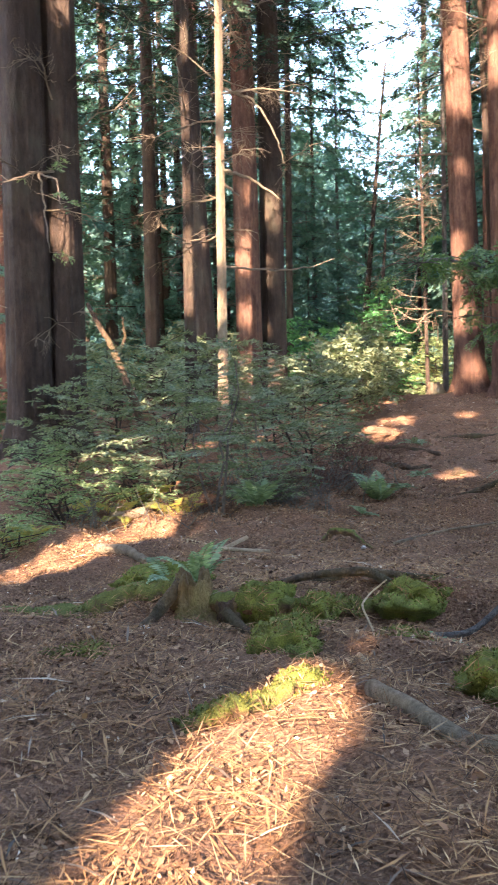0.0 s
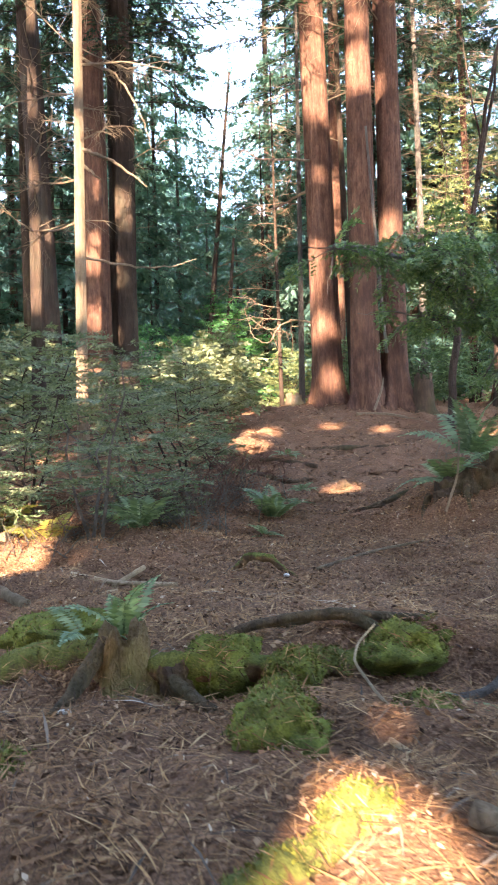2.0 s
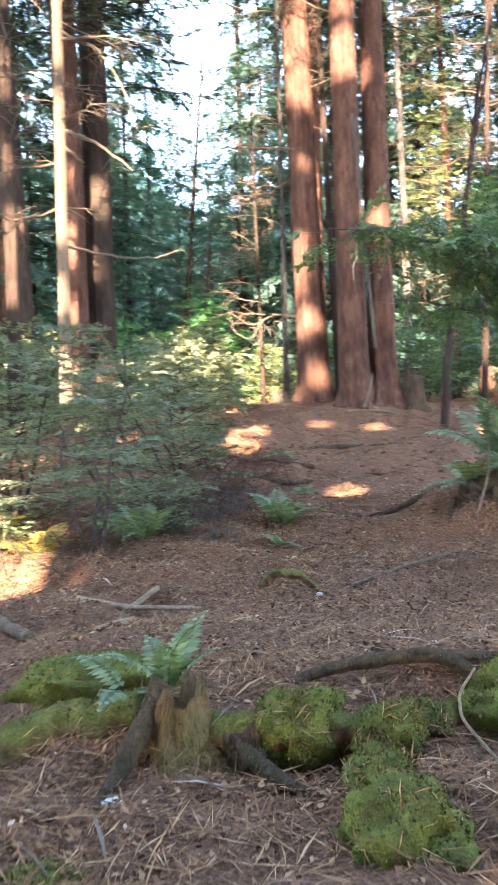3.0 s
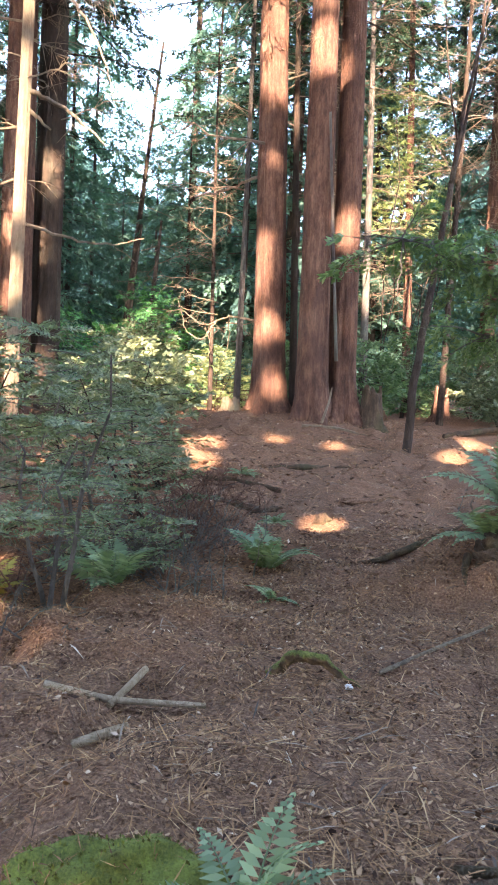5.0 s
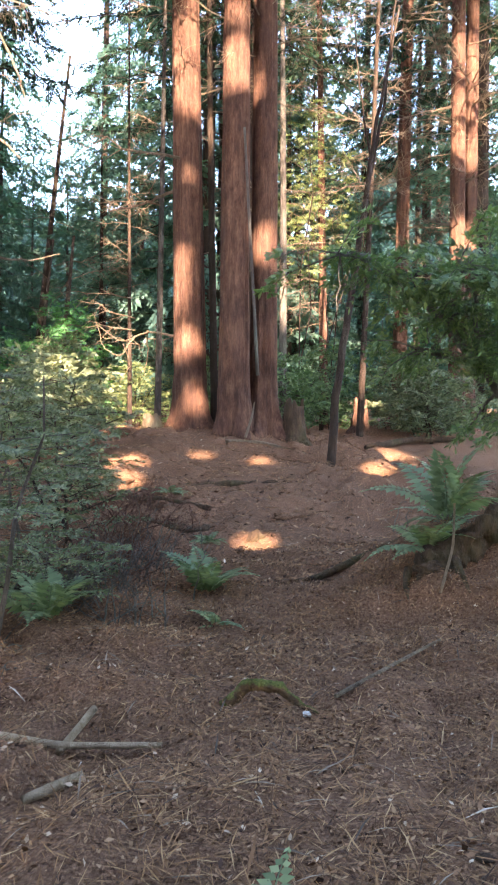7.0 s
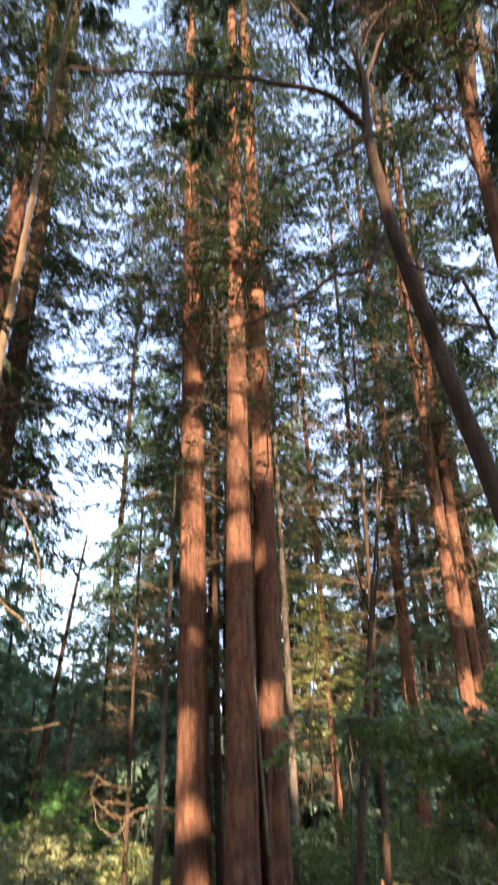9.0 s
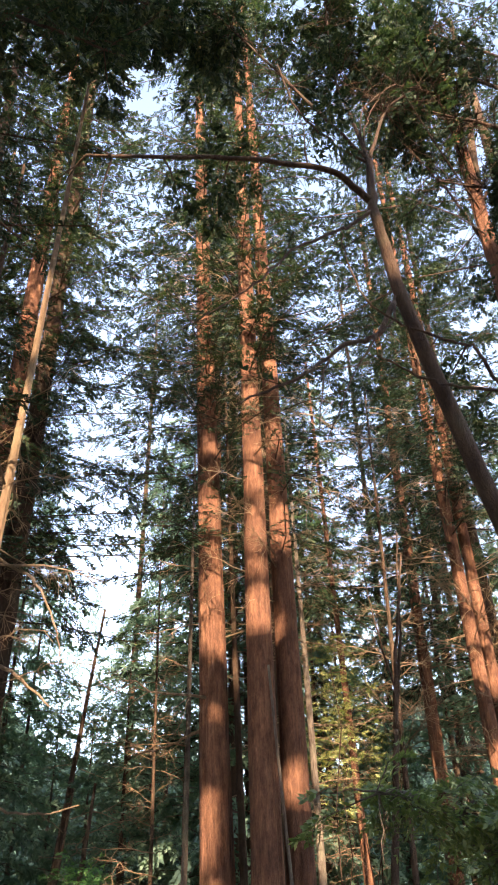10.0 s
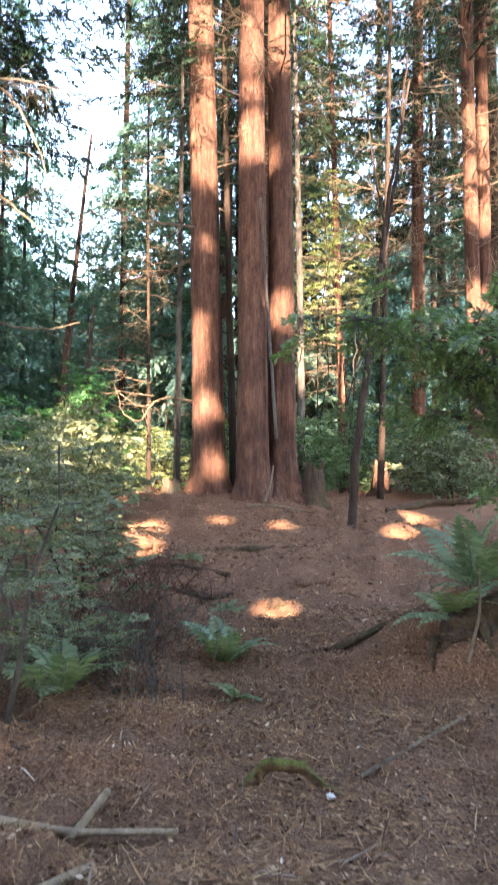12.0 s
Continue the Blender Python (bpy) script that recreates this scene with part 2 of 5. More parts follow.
def kites(P, D, S, L, W):
    """Leaf blades: four-cornered, pointed, with a slight sag at the tip."""
    L, W = np.asarray(L)[:, None], np.asarray(W)[:, None]
    N = np.cross(D, S)
    v = np.stack([P, P + D * L * 0.42 + S * W * 0.5, P + D * L - N * L * 0.12, P + D * L * 0.42 - S * W * 0.5], axis=1)
    return v.reshape(-1, 3), np.arange(len(P) * 4).reshape(-1, 4)


def slivers(P, D, S, L, W):
    """Fine needle sprays: three-cornered, one side fuller than the other."""
    L, W = np.asarray(L)[:, None], np.asarray(W)[:, None]
    v = np.stack([P, P + D * L, P + D * L * 0.45 + S * W], axis=1)
    return v.reshape(-1, 3), np.arange(len(P) * 3).reshape(-1, 3)


def tube(points, radii, sides=6, cap=True):
    """A tapered round limb along points."""
    p, r = np.asarray(points, float), np.asarray(radii, float)
    t = unit(np.gradient(p, axis=0))
    ref = np.array([0.0, 0.0, 1.0]) if abs(t[0, 2]) < 0.8 else np.array([1.0, 0.0, 0.0])
    a = unit(np.cross(t, ref))
    b = np.cross(t, a)
    ang = np.linspace(0, 2 * np.pi, sides, endpoint=False)
    v = p[:, None] + r[:, None, None] * (a[:, None] * np.cos(ang)[None, :, None] + b[:, None] * np.sin(ang)[None, :, None])
    i, j = np.meshgrid(np.arange(len(p) - 1), np.arange(sides), indexing="ij")
    k = (j + 1) % sides
    f = np.stack([i * sides + j, i * sides + k, (i + 1) * sides + k, (i + 1) * sides + j], axis=-1).reshape(-1, 4)
    v = v.reshape(-1, 3)
    if cap:
        n = len(v)
        v = np.concatenate([v, p[:1], p[-1:]])
        e = (len(p) - 1) * sides
        c0 = np.stack([np.full(sides // 2, n), (2 * np.arange(sides // 2) + 2) % sides, 2 * np.arange(sides // 2) + 1, 2 * np.arange(sides // 2)], axis=-1)
        h = 2 * np.arange(sides // 2)
        c1 = np.stack([np.full(sides // 2, n + 1), e + h, e + h + 1, e + (h + 2) % sides], axis=-1)
        f = np.concatenate([f, c0, c1])
    return v, f


def limb_line(rng, start, way, length, sag, n=7, wobble=0.04):
    """Points of a limb that leaves start along way and sags (or rises, if negative)."""
    s = np.linspace(0, 1, n)[:, None]
    p = np.asarray(start) + np.asarray(way) * length * s + np.array([0, 0, -1.0]) * sag * length * s ** 2
    return p + rng.normal(0, wobble * length, (n, 3)) * s


def spray(rng, line, twig_gap, twig_len, leaf_gap, leaf_len, leaf_wid, first=0.2, flat=0.75, droop=0.25, bare=None, blade=kites):
    """Flat leafy sprays along a limb: side twigs, each with two rows of blades."""
    seg = np.linalg.norm(np.diff(line, axis=0), axis=1)
    cum = np.concatenate([[0], np.cumsum(seg)])
    total = cum[-1]
    m = max(2, int(total * (1 - first) / twig_gap))
    s = np.linspace(first * total, total, m) + rng.uniform(-0.4, 0.4, m) * twig_gap
    s = np.clip(np.repeat(s, 2), 0, total)
    base = np.stack([np.interp(s, cum, line[:, k]) for k in range(3)], axis=1)
    way = unit(np.stack([np.interp(np.clip(s + 0.01, 0, total), cum, line[:, k]) - np.interp(np.clip(s - 0.05, 0, total), cum, line[:, k]) for k in range(3)], axis=1))
    side = unit(np.cross(way, [0, 0, 1.0])) * np.tile([1, -1], m)[:, None]
    tw = unit(way * 0.7 + side * rng.uniform(0.6, 1.1, (2 * m, 1)) + rng.normal(0, 1 - flat, (2 * m, 3)) + np.array([0, 0, -droop]))
    tl = twig_len * rng.uniform(0.5, 1.1, 2 * m) * (1.15 - 0.75 * s / total)
    if bare is not None:
        bare.append(kites(base, tw, unit(np.cross(tw, [0.3, 0.2, 1.0])), tl, np.full(2 * m, 0.03)))
    k = max(2, int(twig_len / leaf_gap))
    u = np.linspace(0.08, 1, k)
    P = base[:, None] + tw[:, None] * (tl[:, None] * u)[..., None]
    P[..., 2] -= droop * (tl[:, None] * u ** 2)
    nrm = unit(np.cross(tw, side) + rng.normal(0, 0.35, (2 * m, 3)))
    lat = unit(np.cross(nrm, tw))
    out = []
    for sgn in (1, -1):
        D = unit(tw[:, None] * 0.75 + sgn * lat[:, None] * rng.uniform(0.4, 0.9, (2 * m, k, 1)) + rng.normal(0, 0.22, (2 * m, k, 3)))
        S = unit(np.cross(np.broadcast_to(nrm[:, None], D.shape) + rng.normal(0, 0.3, D.shape), D))
        size = rng.uniform(0.6, 1.2, (2 * m, k))
        out.append(blade(P.reshape(-1, 3), D.reshape(-1, 3), S.reshape(-1, 3), (leaf_len * size).ravel(), (leaf_wid * size).ravel()))
    return merged(out)


def crown(rng, z0, z1, r0, r1, n, sag=0.12, rise=0.15, bulge=0.0, thick=0.05, **leaf):
    """Limbs round an upright stem, and their leaf blades: (wood, leaves)."""
    wood, leaves = [], []
    for i in range(n):
        h = (i + rng.uniform(0, 1)) / n
        z = z0 + (z1 - z0) * h
        r = (r0 + (r1 - r0) * h) * (1 + bulge * math.sin(h * math.pi)) * rng.uniform(0.55, 1.15)
        a = i * 2.4 + rng.uniform(-0.5, 0.5)
        line = limb_line(rng, (0, 0, z), (math.cos(a), math.sin(a), rise + rng.uniform(-0.15, 0.15)), r, sag, 6)
        wood.append(tube(line[[0, 2, 5]], np.linspace(thick * (0.4 + 0.2 * r / r0), 0.014 if thick > 0.03 else 0.005, 6)[::2], 3, False))
        leaves.append(spray(rng, line, bare=wood if thick > 0.03 else None, **leaf))
    return merged(wood), merged(leaves)


def trunk(rng, radius, height, thin=0.25, flare=0.45, sides=36, rings=34, ridge=0.05):
    """An upright trunk with a flared foot, shallow furrows and a slow bend."""
    z = np.concatenate([np.linspace(-0.6, 1.6, 10), np.linspace(2.2, height, rings - 10)])
    ang = np.linspace(0, 2 * np.pi, sides, endpoint=False)
    r = radius * (1 - (1 - thin) * np.clip(z, 0, None) / height) + flare * radius * np.exp(-np.clip(z, -0.3, None) / 0.5)
    fur = 1 + ridge * rng.normal(0, 1, sides)[None] + ridge * 0.5 * rng.normal(0, 1, (len(z), sides))
    fur = fur + (0.25 * np.exp(-np.clip(z, 0, None) / 0.45))[:, None] * np.sin(ang * 5 + rng.uniform(0, 6))[None] * (flare > 0.2)
    bend = np.stack([np.sin(z / height * 3 + rng.uniform(0, 6)), np.sin(z / height * 4 + rng.uniform(0, 6))], axis=1) * radius * 0.25
    bend -= bend[10]
    v = np.stack([r[:, None] * fur * np.cos(ang) + bend[:, :1], r[:, None] * fur * np.sin(ang) + bend[:, 1:], np.broadcast_to(z[:, None], fur.shape)], axis=-1)
    i, j = np.meshgrid(np.arange(len(z) - 1), np.arange(sides), indexing="ij")
    k = (j + 1) % sides
    f = np.stack([i * sides + j, i * sides + k, (i + 1) * sides + k, (i + 1) * sides + j], axis=-1).reshape(-1, 4)
    return v.reshape(-1, 3), f


def bare_branch(rng, length, thick, twigs=7, sag=0.15):
    """A dead branch along x with crooked side twigs."""
    line = limb_line(rng, (0, 0, 0), (1, 0, 0.1), length, sag, 7, 0.05)
    out = [tube(line, np.linspace(thick, thick * 0.2, 7), 4)]
    for _ in range(twigs):
        s = rng.uniform(0.25, 0.95)
        p = line[int(s * 6)]
        w = unit(np.array([rng.uniform(0.2, 0.8), rng.uniform(-1, 1), rng.uniform(-0.7, 0.5)]))
        l2 = length * rng.uniform(0.15, 0.4) * (1.2 - s * 0.6)
        t2 = limb_line(rng, p, w, l2, rng.uniform(-0.2, 0.5), 5, 0.08)
        out.append(tube(t2, np.linspace(thick * 0.4, thick * 0.1, 5), 3, False))
        for _ in range(2):
            q = t2[rng.integers(2, 4)]
            w2 = unit(w + rng.normal(0, 0.6, 3))
            out.append(tube(limb_line(rng, q, w2, l2 * 0.45, 0.2, 4, 0.08)[[0, 3]], np.array([thick * 0.2, thick * 0.06]), 3, False))
    return merged(out)


# ---- the lie of the land ----
PY = np.array([-300, -40, 0, 4, 6.5, 10, 13, 16, 20, 23, 27, 34, 45, 80, 300.0])
PZ = np.array([-1.0, 0.3, 0.0, -0.04, -0.19, -0.18, -0.03, 0.08, 0.72, 1.0, 1.5, 1.7, 2.2, 5.0, 12.0])


def land(x, y):
    """Height of the forest floor."""
    x, y = np.asarray(x, float), np.asarray(y, float)
    z = sum(np.interp(y + o, PY, PZ) for o in (-1.2, -0.6, 0, 0.6, 1.2)) / 5
    z = z + 0.5 * np.exp(-((x - 7.6) ** 2 + (y - 26.3) ** 2) / 10)
    z = z + 0.62 * np.exp(-((x - 6.3) ** 2 / 5 + (y - 12.2) ** 2 / 3))
    z = z + 0.35 / (1 + np.exp(-(x - 12) / 2)) - 0.25 / (1 + np.exp((x + 5) / 2))
    z = z + 0.05 * np.sin(x * 1.7 + y * 0.6) * np.sin(y * 1.3 - x * 0.4) + 0.025 * np.sin(x * 4.1 + 1) * np.sin(y * 3.7)
    z = z + 0.014 * np.sin(x * 11 + y * 5) * np.sin(y * 9 - x * 6) + 0.009 * np.sin(x * 15 - y * 4 + 2 * np.sin(y * 3)) * np.sin(y * 14 + x * 5)
    # off the trodden line the floor is lumpy
    side = 1 - np.exp(-((x - np.interp(y, [0, 6, 10, 16, 24], [-0.5, -0.6, 1.2, 4.0, 7.5])) / 1.1) ** 2)
    z = z + side * (0.13 * np.sin(x * 2.6 + 2 * np.sin(y * 1.1)) * np.sin(y * 2.2 + 1.5 * np.sin(x * 1.3)) + 0.06 * np.sin(x * 6.3 + y) * np.sin(y * 5.7 - x)) + 0.026 * np.sin(x * 7.7 + 2 * np.sin(y * 2.9)) * np.sin(y * 8.3 + 2 * np.sin(x * 3.1))
    # a ledge held by the roots of the small stump
    z = z + (0.24 + 0.03 * x) / (1 + np.exp(-(y - 6.58 - 0.05 * np.sin(3 * x)) / 0.05)) * np.exp(-np.clip(y - 6.6, 0, 40) / 1.3) * np.exp(-((x - 0.2) / 1.9) ** 4)
    # roots and hollows of the slope
    slope = 1 / (1 + np.exp(-(y - 14.0) / 0.8)) / (1 + np.exp((y - 24.0) / 0.6))
    z = z + slope * (0.06 * np.sin(x * 2.9 + 1.6 * np.sin(y * 1.7)) * np.sin(y * 3.6 + 1.2 * np.sin(x * 2.1)) + 0.03 * np.sin(x * 6.7 - y * 2) * np.sin(y * 7.1 + x))
    # the bank under the ferns
    z = z + 0.26 / (1 + np.exp(-(x - 4.1 - 0.15 * np.sin(y * 5)) / 0.2)) * np.exp(-((y - 12.3) / 0.9) ** 4) * np.exp(-np.clip(x - 6, 0, 40) / 2)
    return z


def ground_at(x, y):
    return float(land(x, y))


def stretch(lo, hi, step, far):
    inner = np.arange(lo, hi, step)
    k = np.geomspace(step * 1.5, far, 26)
    return np.concatenate([lo - k[::-1], inner, hi + k])


gx, gy = stretch(-6.0, 11.0, 0.11, 320.0), stretch(-1.0, 29.0, 0.13, 320.0)
GX, GY = np.meshgrid(gx, gy, indexing="ij")
gv = np.stack([GX, GY, land(GX, GY)], axis=-1).reshape(-1, 3)
gi, gj = np.meshgrid(np.arange(len(gx) - 1), np.arange(len(gy) - 1), indexing="ij")
gq = (gi * len(gy) + gj).ravel()
ground = new("ground", mesh_of("ground", gv, np.stack([gq, gq + len(gy), gq + len(gy) + 1, gq + 1], axis=-1), SOIL, True))
tagged(ground, "brown forest floor of needles, soil and leaf litter", "ground", kind="structure")

# ---- shared branches and crowns ----
RNG = np.random.default_rng(7)
BRANCHES = [mesh_of("dead_branch", *bare_branch(RNG, 2.3, 0.024, 11, RNG.uniform(-0.1, 0.35)), DEAD_WOOD) for _ in range(6)]
TALL_LEAF = dict(twig_gap=0.24, twig_len=0.85, leaf_gap=0.082, leaf_len=0.145, leaf_wid=0.054, flat=0.8, droop=0.2, blade=slivers)
FAR_LEAF = dict(twig_gap=0.42, twig_len=1.1, leaf_gap=0.16, leaf_len=0.36, leaf_wid=0.15, flat=0.84, droop=0.2, blade=slivers)
TALL, FAR = [], []
for s in range(3):
    wood, leaves = crown(RNG, 11, 44, 5.6, 2.6, 92, 0.2, 0.1, 0.1, 0.06, **TALL_LEAF)
    TALL.append((mesh_of("limbs", *wood, BARK_DARK), mesh_of("crown", *leaves, NEEDLES)))
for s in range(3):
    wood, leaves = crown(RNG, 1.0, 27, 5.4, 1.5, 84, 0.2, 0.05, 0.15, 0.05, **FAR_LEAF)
    FAR.append((mesh_of("limbs", *wood, BARK_DARK), mesh_of("crown", *leaves, NEEDLES_HAZY)))
DARK_LABEL = "tall conifer with dark furrowed bark and dead twigs"


CROWNED = []


def tall_tree(seed, x, y, dia, lean, label, bark_of=BARK_RED, height=50.0, leafy=0, dead=12, dead_z=(3.0, 16.0), group="", foot=0.45, up=0.0, name="redwood_tree", reach=1.0):
    rng = np.random.default_rng(seed)
    ob = thing(name, (x, y, ground_at(x, y)), label, "tree", group, lean)
    part("trunk", mesh_of("trunk", *trunk(rng, dia / 2, height, 0.3, foot), bark_of, True), ob)
    if leafy is not None:
        CROWNED.append(ob)
        wood, leaves = TALL[leafy]
        m = pose(0, 0, up, 0, 0, rng.uniform(0, 360))
        part("limbwork", wood, ob, at=m, kind="stuff")
        part("crown", leaves, ob, "dark green drooping needle sprays", at=m, kind="stuff")
    for _ in range(dead):
        z = rng.uniform(*dead_z)
        a = rng.uniform(0, 360)
        k = rng.uniform(0.5, 1.15) * reach
        m = pose(0, 0, z, 0, rng.uniform(-25, 20), a) @ Matrix.Translation((dia * 0.4, 0, 0)) @ Matrix.Scale(k, 4)
        part("dead_branch", BRANCHES[rng.integers(6)], ob, at=m)
    return ob


# ---- the group of three redwoods at the head of the path ----
TRIO = "redwoods grown together"
first_redwood = tall_tree(11, 7.28, 26.6, 0.92, (-0.022, 0.008), "straight redwood trunk with reddish fibrous bark in dappled sun", leafy=0, dead=58, dead_z=(9, 29), group=TRIO, up=9, reach=1.0)
tall_tree(12, 8.14, 25.4, 0.86, (-0.011, 0.004), "redwood trunk close beside another, reddish bark in dappled sun", leafy=1, dead=58, dead_z=(10.5, 29), group=TRIO, up=8, reach=1.0)
third_redwood = tall_tree(13, 9.16, 25.6, 0.82, (-0.014, 0.0), "redwood trunk fused at its foot to its neighbour", leafy=2, dead=66, dead_z=(9.5, 28), group=TRIO, up=9, reach=1.05, foot=0.6)
tall_tree(14, 8.4, 27.4, 0.24, (-0.03, 0.0), "thin dark young trunk standing between redwoods", BARK_DARK, 22, None, 8, (5, 16), foot=0.15, name="young_tree")
tall_tree(15, 6.9, 28.4, 0.2, (0.01, 0.0), "thin greyish young trunk behind the redwoods", BARK_GREY, 18, None, 8, (5, 14), foot=0.15, name="young_tree")

tall_tree(16, 6.9, 31.2, 0.16, (-0.01, 0.0), "dead young conifer with dense golden-lit bare twigs", BARK_DARK, 13, None, 46, (5, 12.5), foot=0.15, name="dead_snag", reach=0.6)

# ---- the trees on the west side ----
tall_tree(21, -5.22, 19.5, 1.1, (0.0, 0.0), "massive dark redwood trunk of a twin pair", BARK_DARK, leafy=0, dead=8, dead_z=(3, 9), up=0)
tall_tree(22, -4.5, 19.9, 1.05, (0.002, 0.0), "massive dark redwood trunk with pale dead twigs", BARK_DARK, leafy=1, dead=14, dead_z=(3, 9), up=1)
tall_tree(23, -0.6, 18.0, 0.23, (0.012, 0.0), "slender pale trunk bright in full sun", BARK_PALE, 24, None, 22, (5, 13), foot=0.2, name="slender_tree")
tall_tree(24, -1.58, 22.0, 0.34, (0.006, 0.0), "slender dull trunk beside a darker one", BARK_DARK, 24, None, 8, (5, 13), foot=0.2, name="slender_tree")
tall_tree(25, -1.35, 27.0, 0.74, (-0.034, 0.0), "dark conifer trunk leaning slightly", BARK_DARK, leafy=2, dead=10, dead_z=(5, 15), up=2, name="conifer_tree")
tall_tree(26, 0.05, 27.5, 0.92, (-0.002, 0.0), "redwood trunk with sunlit patches of red bark", leafy=0, dead=22, dead_z=(6, 16), up=0)
tall_tree(27, 0.88, 28.0, 0.86, (0.002, 0.0), "dark redwood trunk behind a slender pale tree", BARK_DARK, leafy=1, dead=28, dead_z=(6, 18), up=-1)

# ---- the trees on the east side ----
tall_tree(31, 18.4, 28.0, 0.62, (-0.01, 0.0), "tall reddish redwood of a close pair", leafy=2, dead=60, dead_z=(7, 24), up=4, reach=1.3)
tall_tree(32, 19.0, 28.1, 0.55, (-0.01, 0.0), "reddish redwood of a close pair with bare twigs", leafy=0, dead=60, dead_z=(7, 24), up=5, reach=1.3)
tall_tree(33, 21.75, 36.0, 0.7, (0.006, 0.0), "reddish trunk deeper in the stand", leafy=1, dead=56, dead_z=(7, 22), up=2, reach=1.5)
tall_tree(34, 28.0, 42.0, 0.66, (0.003, 0.0), DARK_LABEL, BARK_DARK, leafy=2, dead=14, dead_z=(6, 20), up=3, name="conifer_tree", reach=1.5)
tall_tree(35, 31.3, 45.0, 0.58, (0.004, 0.0), DARK_LABEL, BARK_DARK, leafy=0, dead=14, dead_z=(6, 20), up=4, name="conifer_tree", reach=1.5)
tall_tree(36, 25.0, 44.0, 0.5, (0.0, 0.0), DARK_LABEL, BARK_DARK, leafy=1, dead=14, dead_z=(6, 20), up=3, name="conifer_tree", reach=1.5)
tall_tree(37, 16.4, 34.0, 0.38, (-0.03, 0.0), "thin orange-lit trunk among pale bare twigs", BARK_RED, 30, None, 70, (4, 22), foot=0.2, name="young_tree")
tall_tree(38, 12.2, 30.0, 0.3, (-0.016, 0.0), "thin greyish trunk with dense sunlit bare twigs", BARK_GREY, 22, None, 50, (4, 18), foot=0.2, name="slender_tree")
tall_tree(39, 13.2, 26.6, 0.2, (0.035, 0.0), "bare dead snag with short pale twigs", BARK_DARK, 22, None, 60, (7, 21), foot=0.15, name="dead_snag")
tall_tree(40, 19.2, 22.0, 1.0, (0.03, 0.0), DARK_LABEL, BARK_DARK, leafy=2, dead=10, dead_z=(14, 24), up=4, name="conifer_tree")
tall_tree(41, 6.0, 44.0, 0.36, (0.105, 0.0), "thin crooked dark trunk against the sky gap", BARK_DARK, 18.0, None, 16, (9, 17), foot=0.15, name="young_tree")
tall_tree(44, 2.1, 41.0, 0.36, (0.012, 0.0), "thin dark conifer with sprays hanging before the sky", BARK_DARK, 46, 1, 12, (8, 17), foot=0.15, up=6.5, name="conifer_tree")
tall_tree(45, 11.0, 49.2, 0.45, (0.0, 0.0), "tall conifer with boughs hanging before the sky", BARK_DARK, 50, 2, 6, (16, 24), foot=0.15, up=13.5, name="conifer_tree")
tall_tree(42, 5.4, 40.0, 0.27, (0.1, 0.0), "thin leaning young trunk in the shade", BARK_DARK, 8, None, 8, (2, 7), foot=0.15, name="young_tree")
tall_tree(43, 5.9, 38.0, 0.34, (0.08, 0.0), "thin leaning dark young trunk", BARK_DARK, 8, None, 8, (2, 7), foot=0.15, name="young_tree")

# ---- far stems on the west side ----
for k, (x, y, d) in enumerate(((-6.1, 45, 0.56), (-6.7, 40, 0.66), (-4.9, 50, 0.48), (-3.65, 45, 0.44), (-8.5, 36, 0.5), (-2.6, 38, 0.4), (-10, 48, 0.6))):
    tall_tree(50 + k, x, y, d, (0.002, 0), DARK_LABEL, BARK_DARK, 40, None, 10, (3, 16), "far dark trunks", foot=0.2, name="conifer_tree")


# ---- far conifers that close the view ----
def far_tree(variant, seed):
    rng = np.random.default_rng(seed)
    ob = thing("conifer_tree", (0, 0, 0), "far conifer tinted blue-green by painted haze, with drooping sprays down to the undergrowth", "tree", "conifers of the far wood")
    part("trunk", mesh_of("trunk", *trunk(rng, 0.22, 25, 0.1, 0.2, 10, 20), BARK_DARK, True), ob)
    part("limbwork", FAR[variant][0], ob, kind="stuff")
    part("crown", FAR[variant][1], ob, "soft needle sprays with blue-green haze in their colour", kind="stuff")
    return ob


rng = np.random.default_rng(5)
variations = [far_tree(v, 60 + v) for v in range(3)]
spots = []
for ring, count in ((44, 12),):
    for i in range(count):
        a = -0.55 + 1.6 * (i + rng.uniform(0.2, 0.8)) / count
        spots.append((ring * math.sin(a) + rng.normal(0, 1.0), 2 + ring * math.cos(a) + rng.normal(0, 2.0)))
for k, (x, y) in enumerate(spots):
    size = rng.uniform(0.85, 1.25)
    far = math.hypot(x + 1.5, y - 4.9)
    az = math.atan2(x + 1.5, y - 4.9)
    if 0.11 < az < 0.3:
        size = 0.0155 * far * (0.8 + 0.25 * (k % 2))
    if (far < 38 and 0.1 < az < 0.75) or (far < 33):
        continue
    ob = copy_thing(variations[k % 3], pose(x, y, ground_at(x, y) - 0.2, 0, 0, rng.uniform(0, 360)))
    ob.scale = (min(size, 1) * rng.uniform(0.9, 1.15),) * 2 + (size,)
for k, (x, y) in enumerate(((14.6, 41.0), (20.0, 43.0), (25.5, 39.5))):
    ob = copy_thing(variations[k], pose(x, y, ground_at(x, y) - 0.2, 0, 0, 70 * k))
    ob.scale = (1.0, 1.0, 1.35)
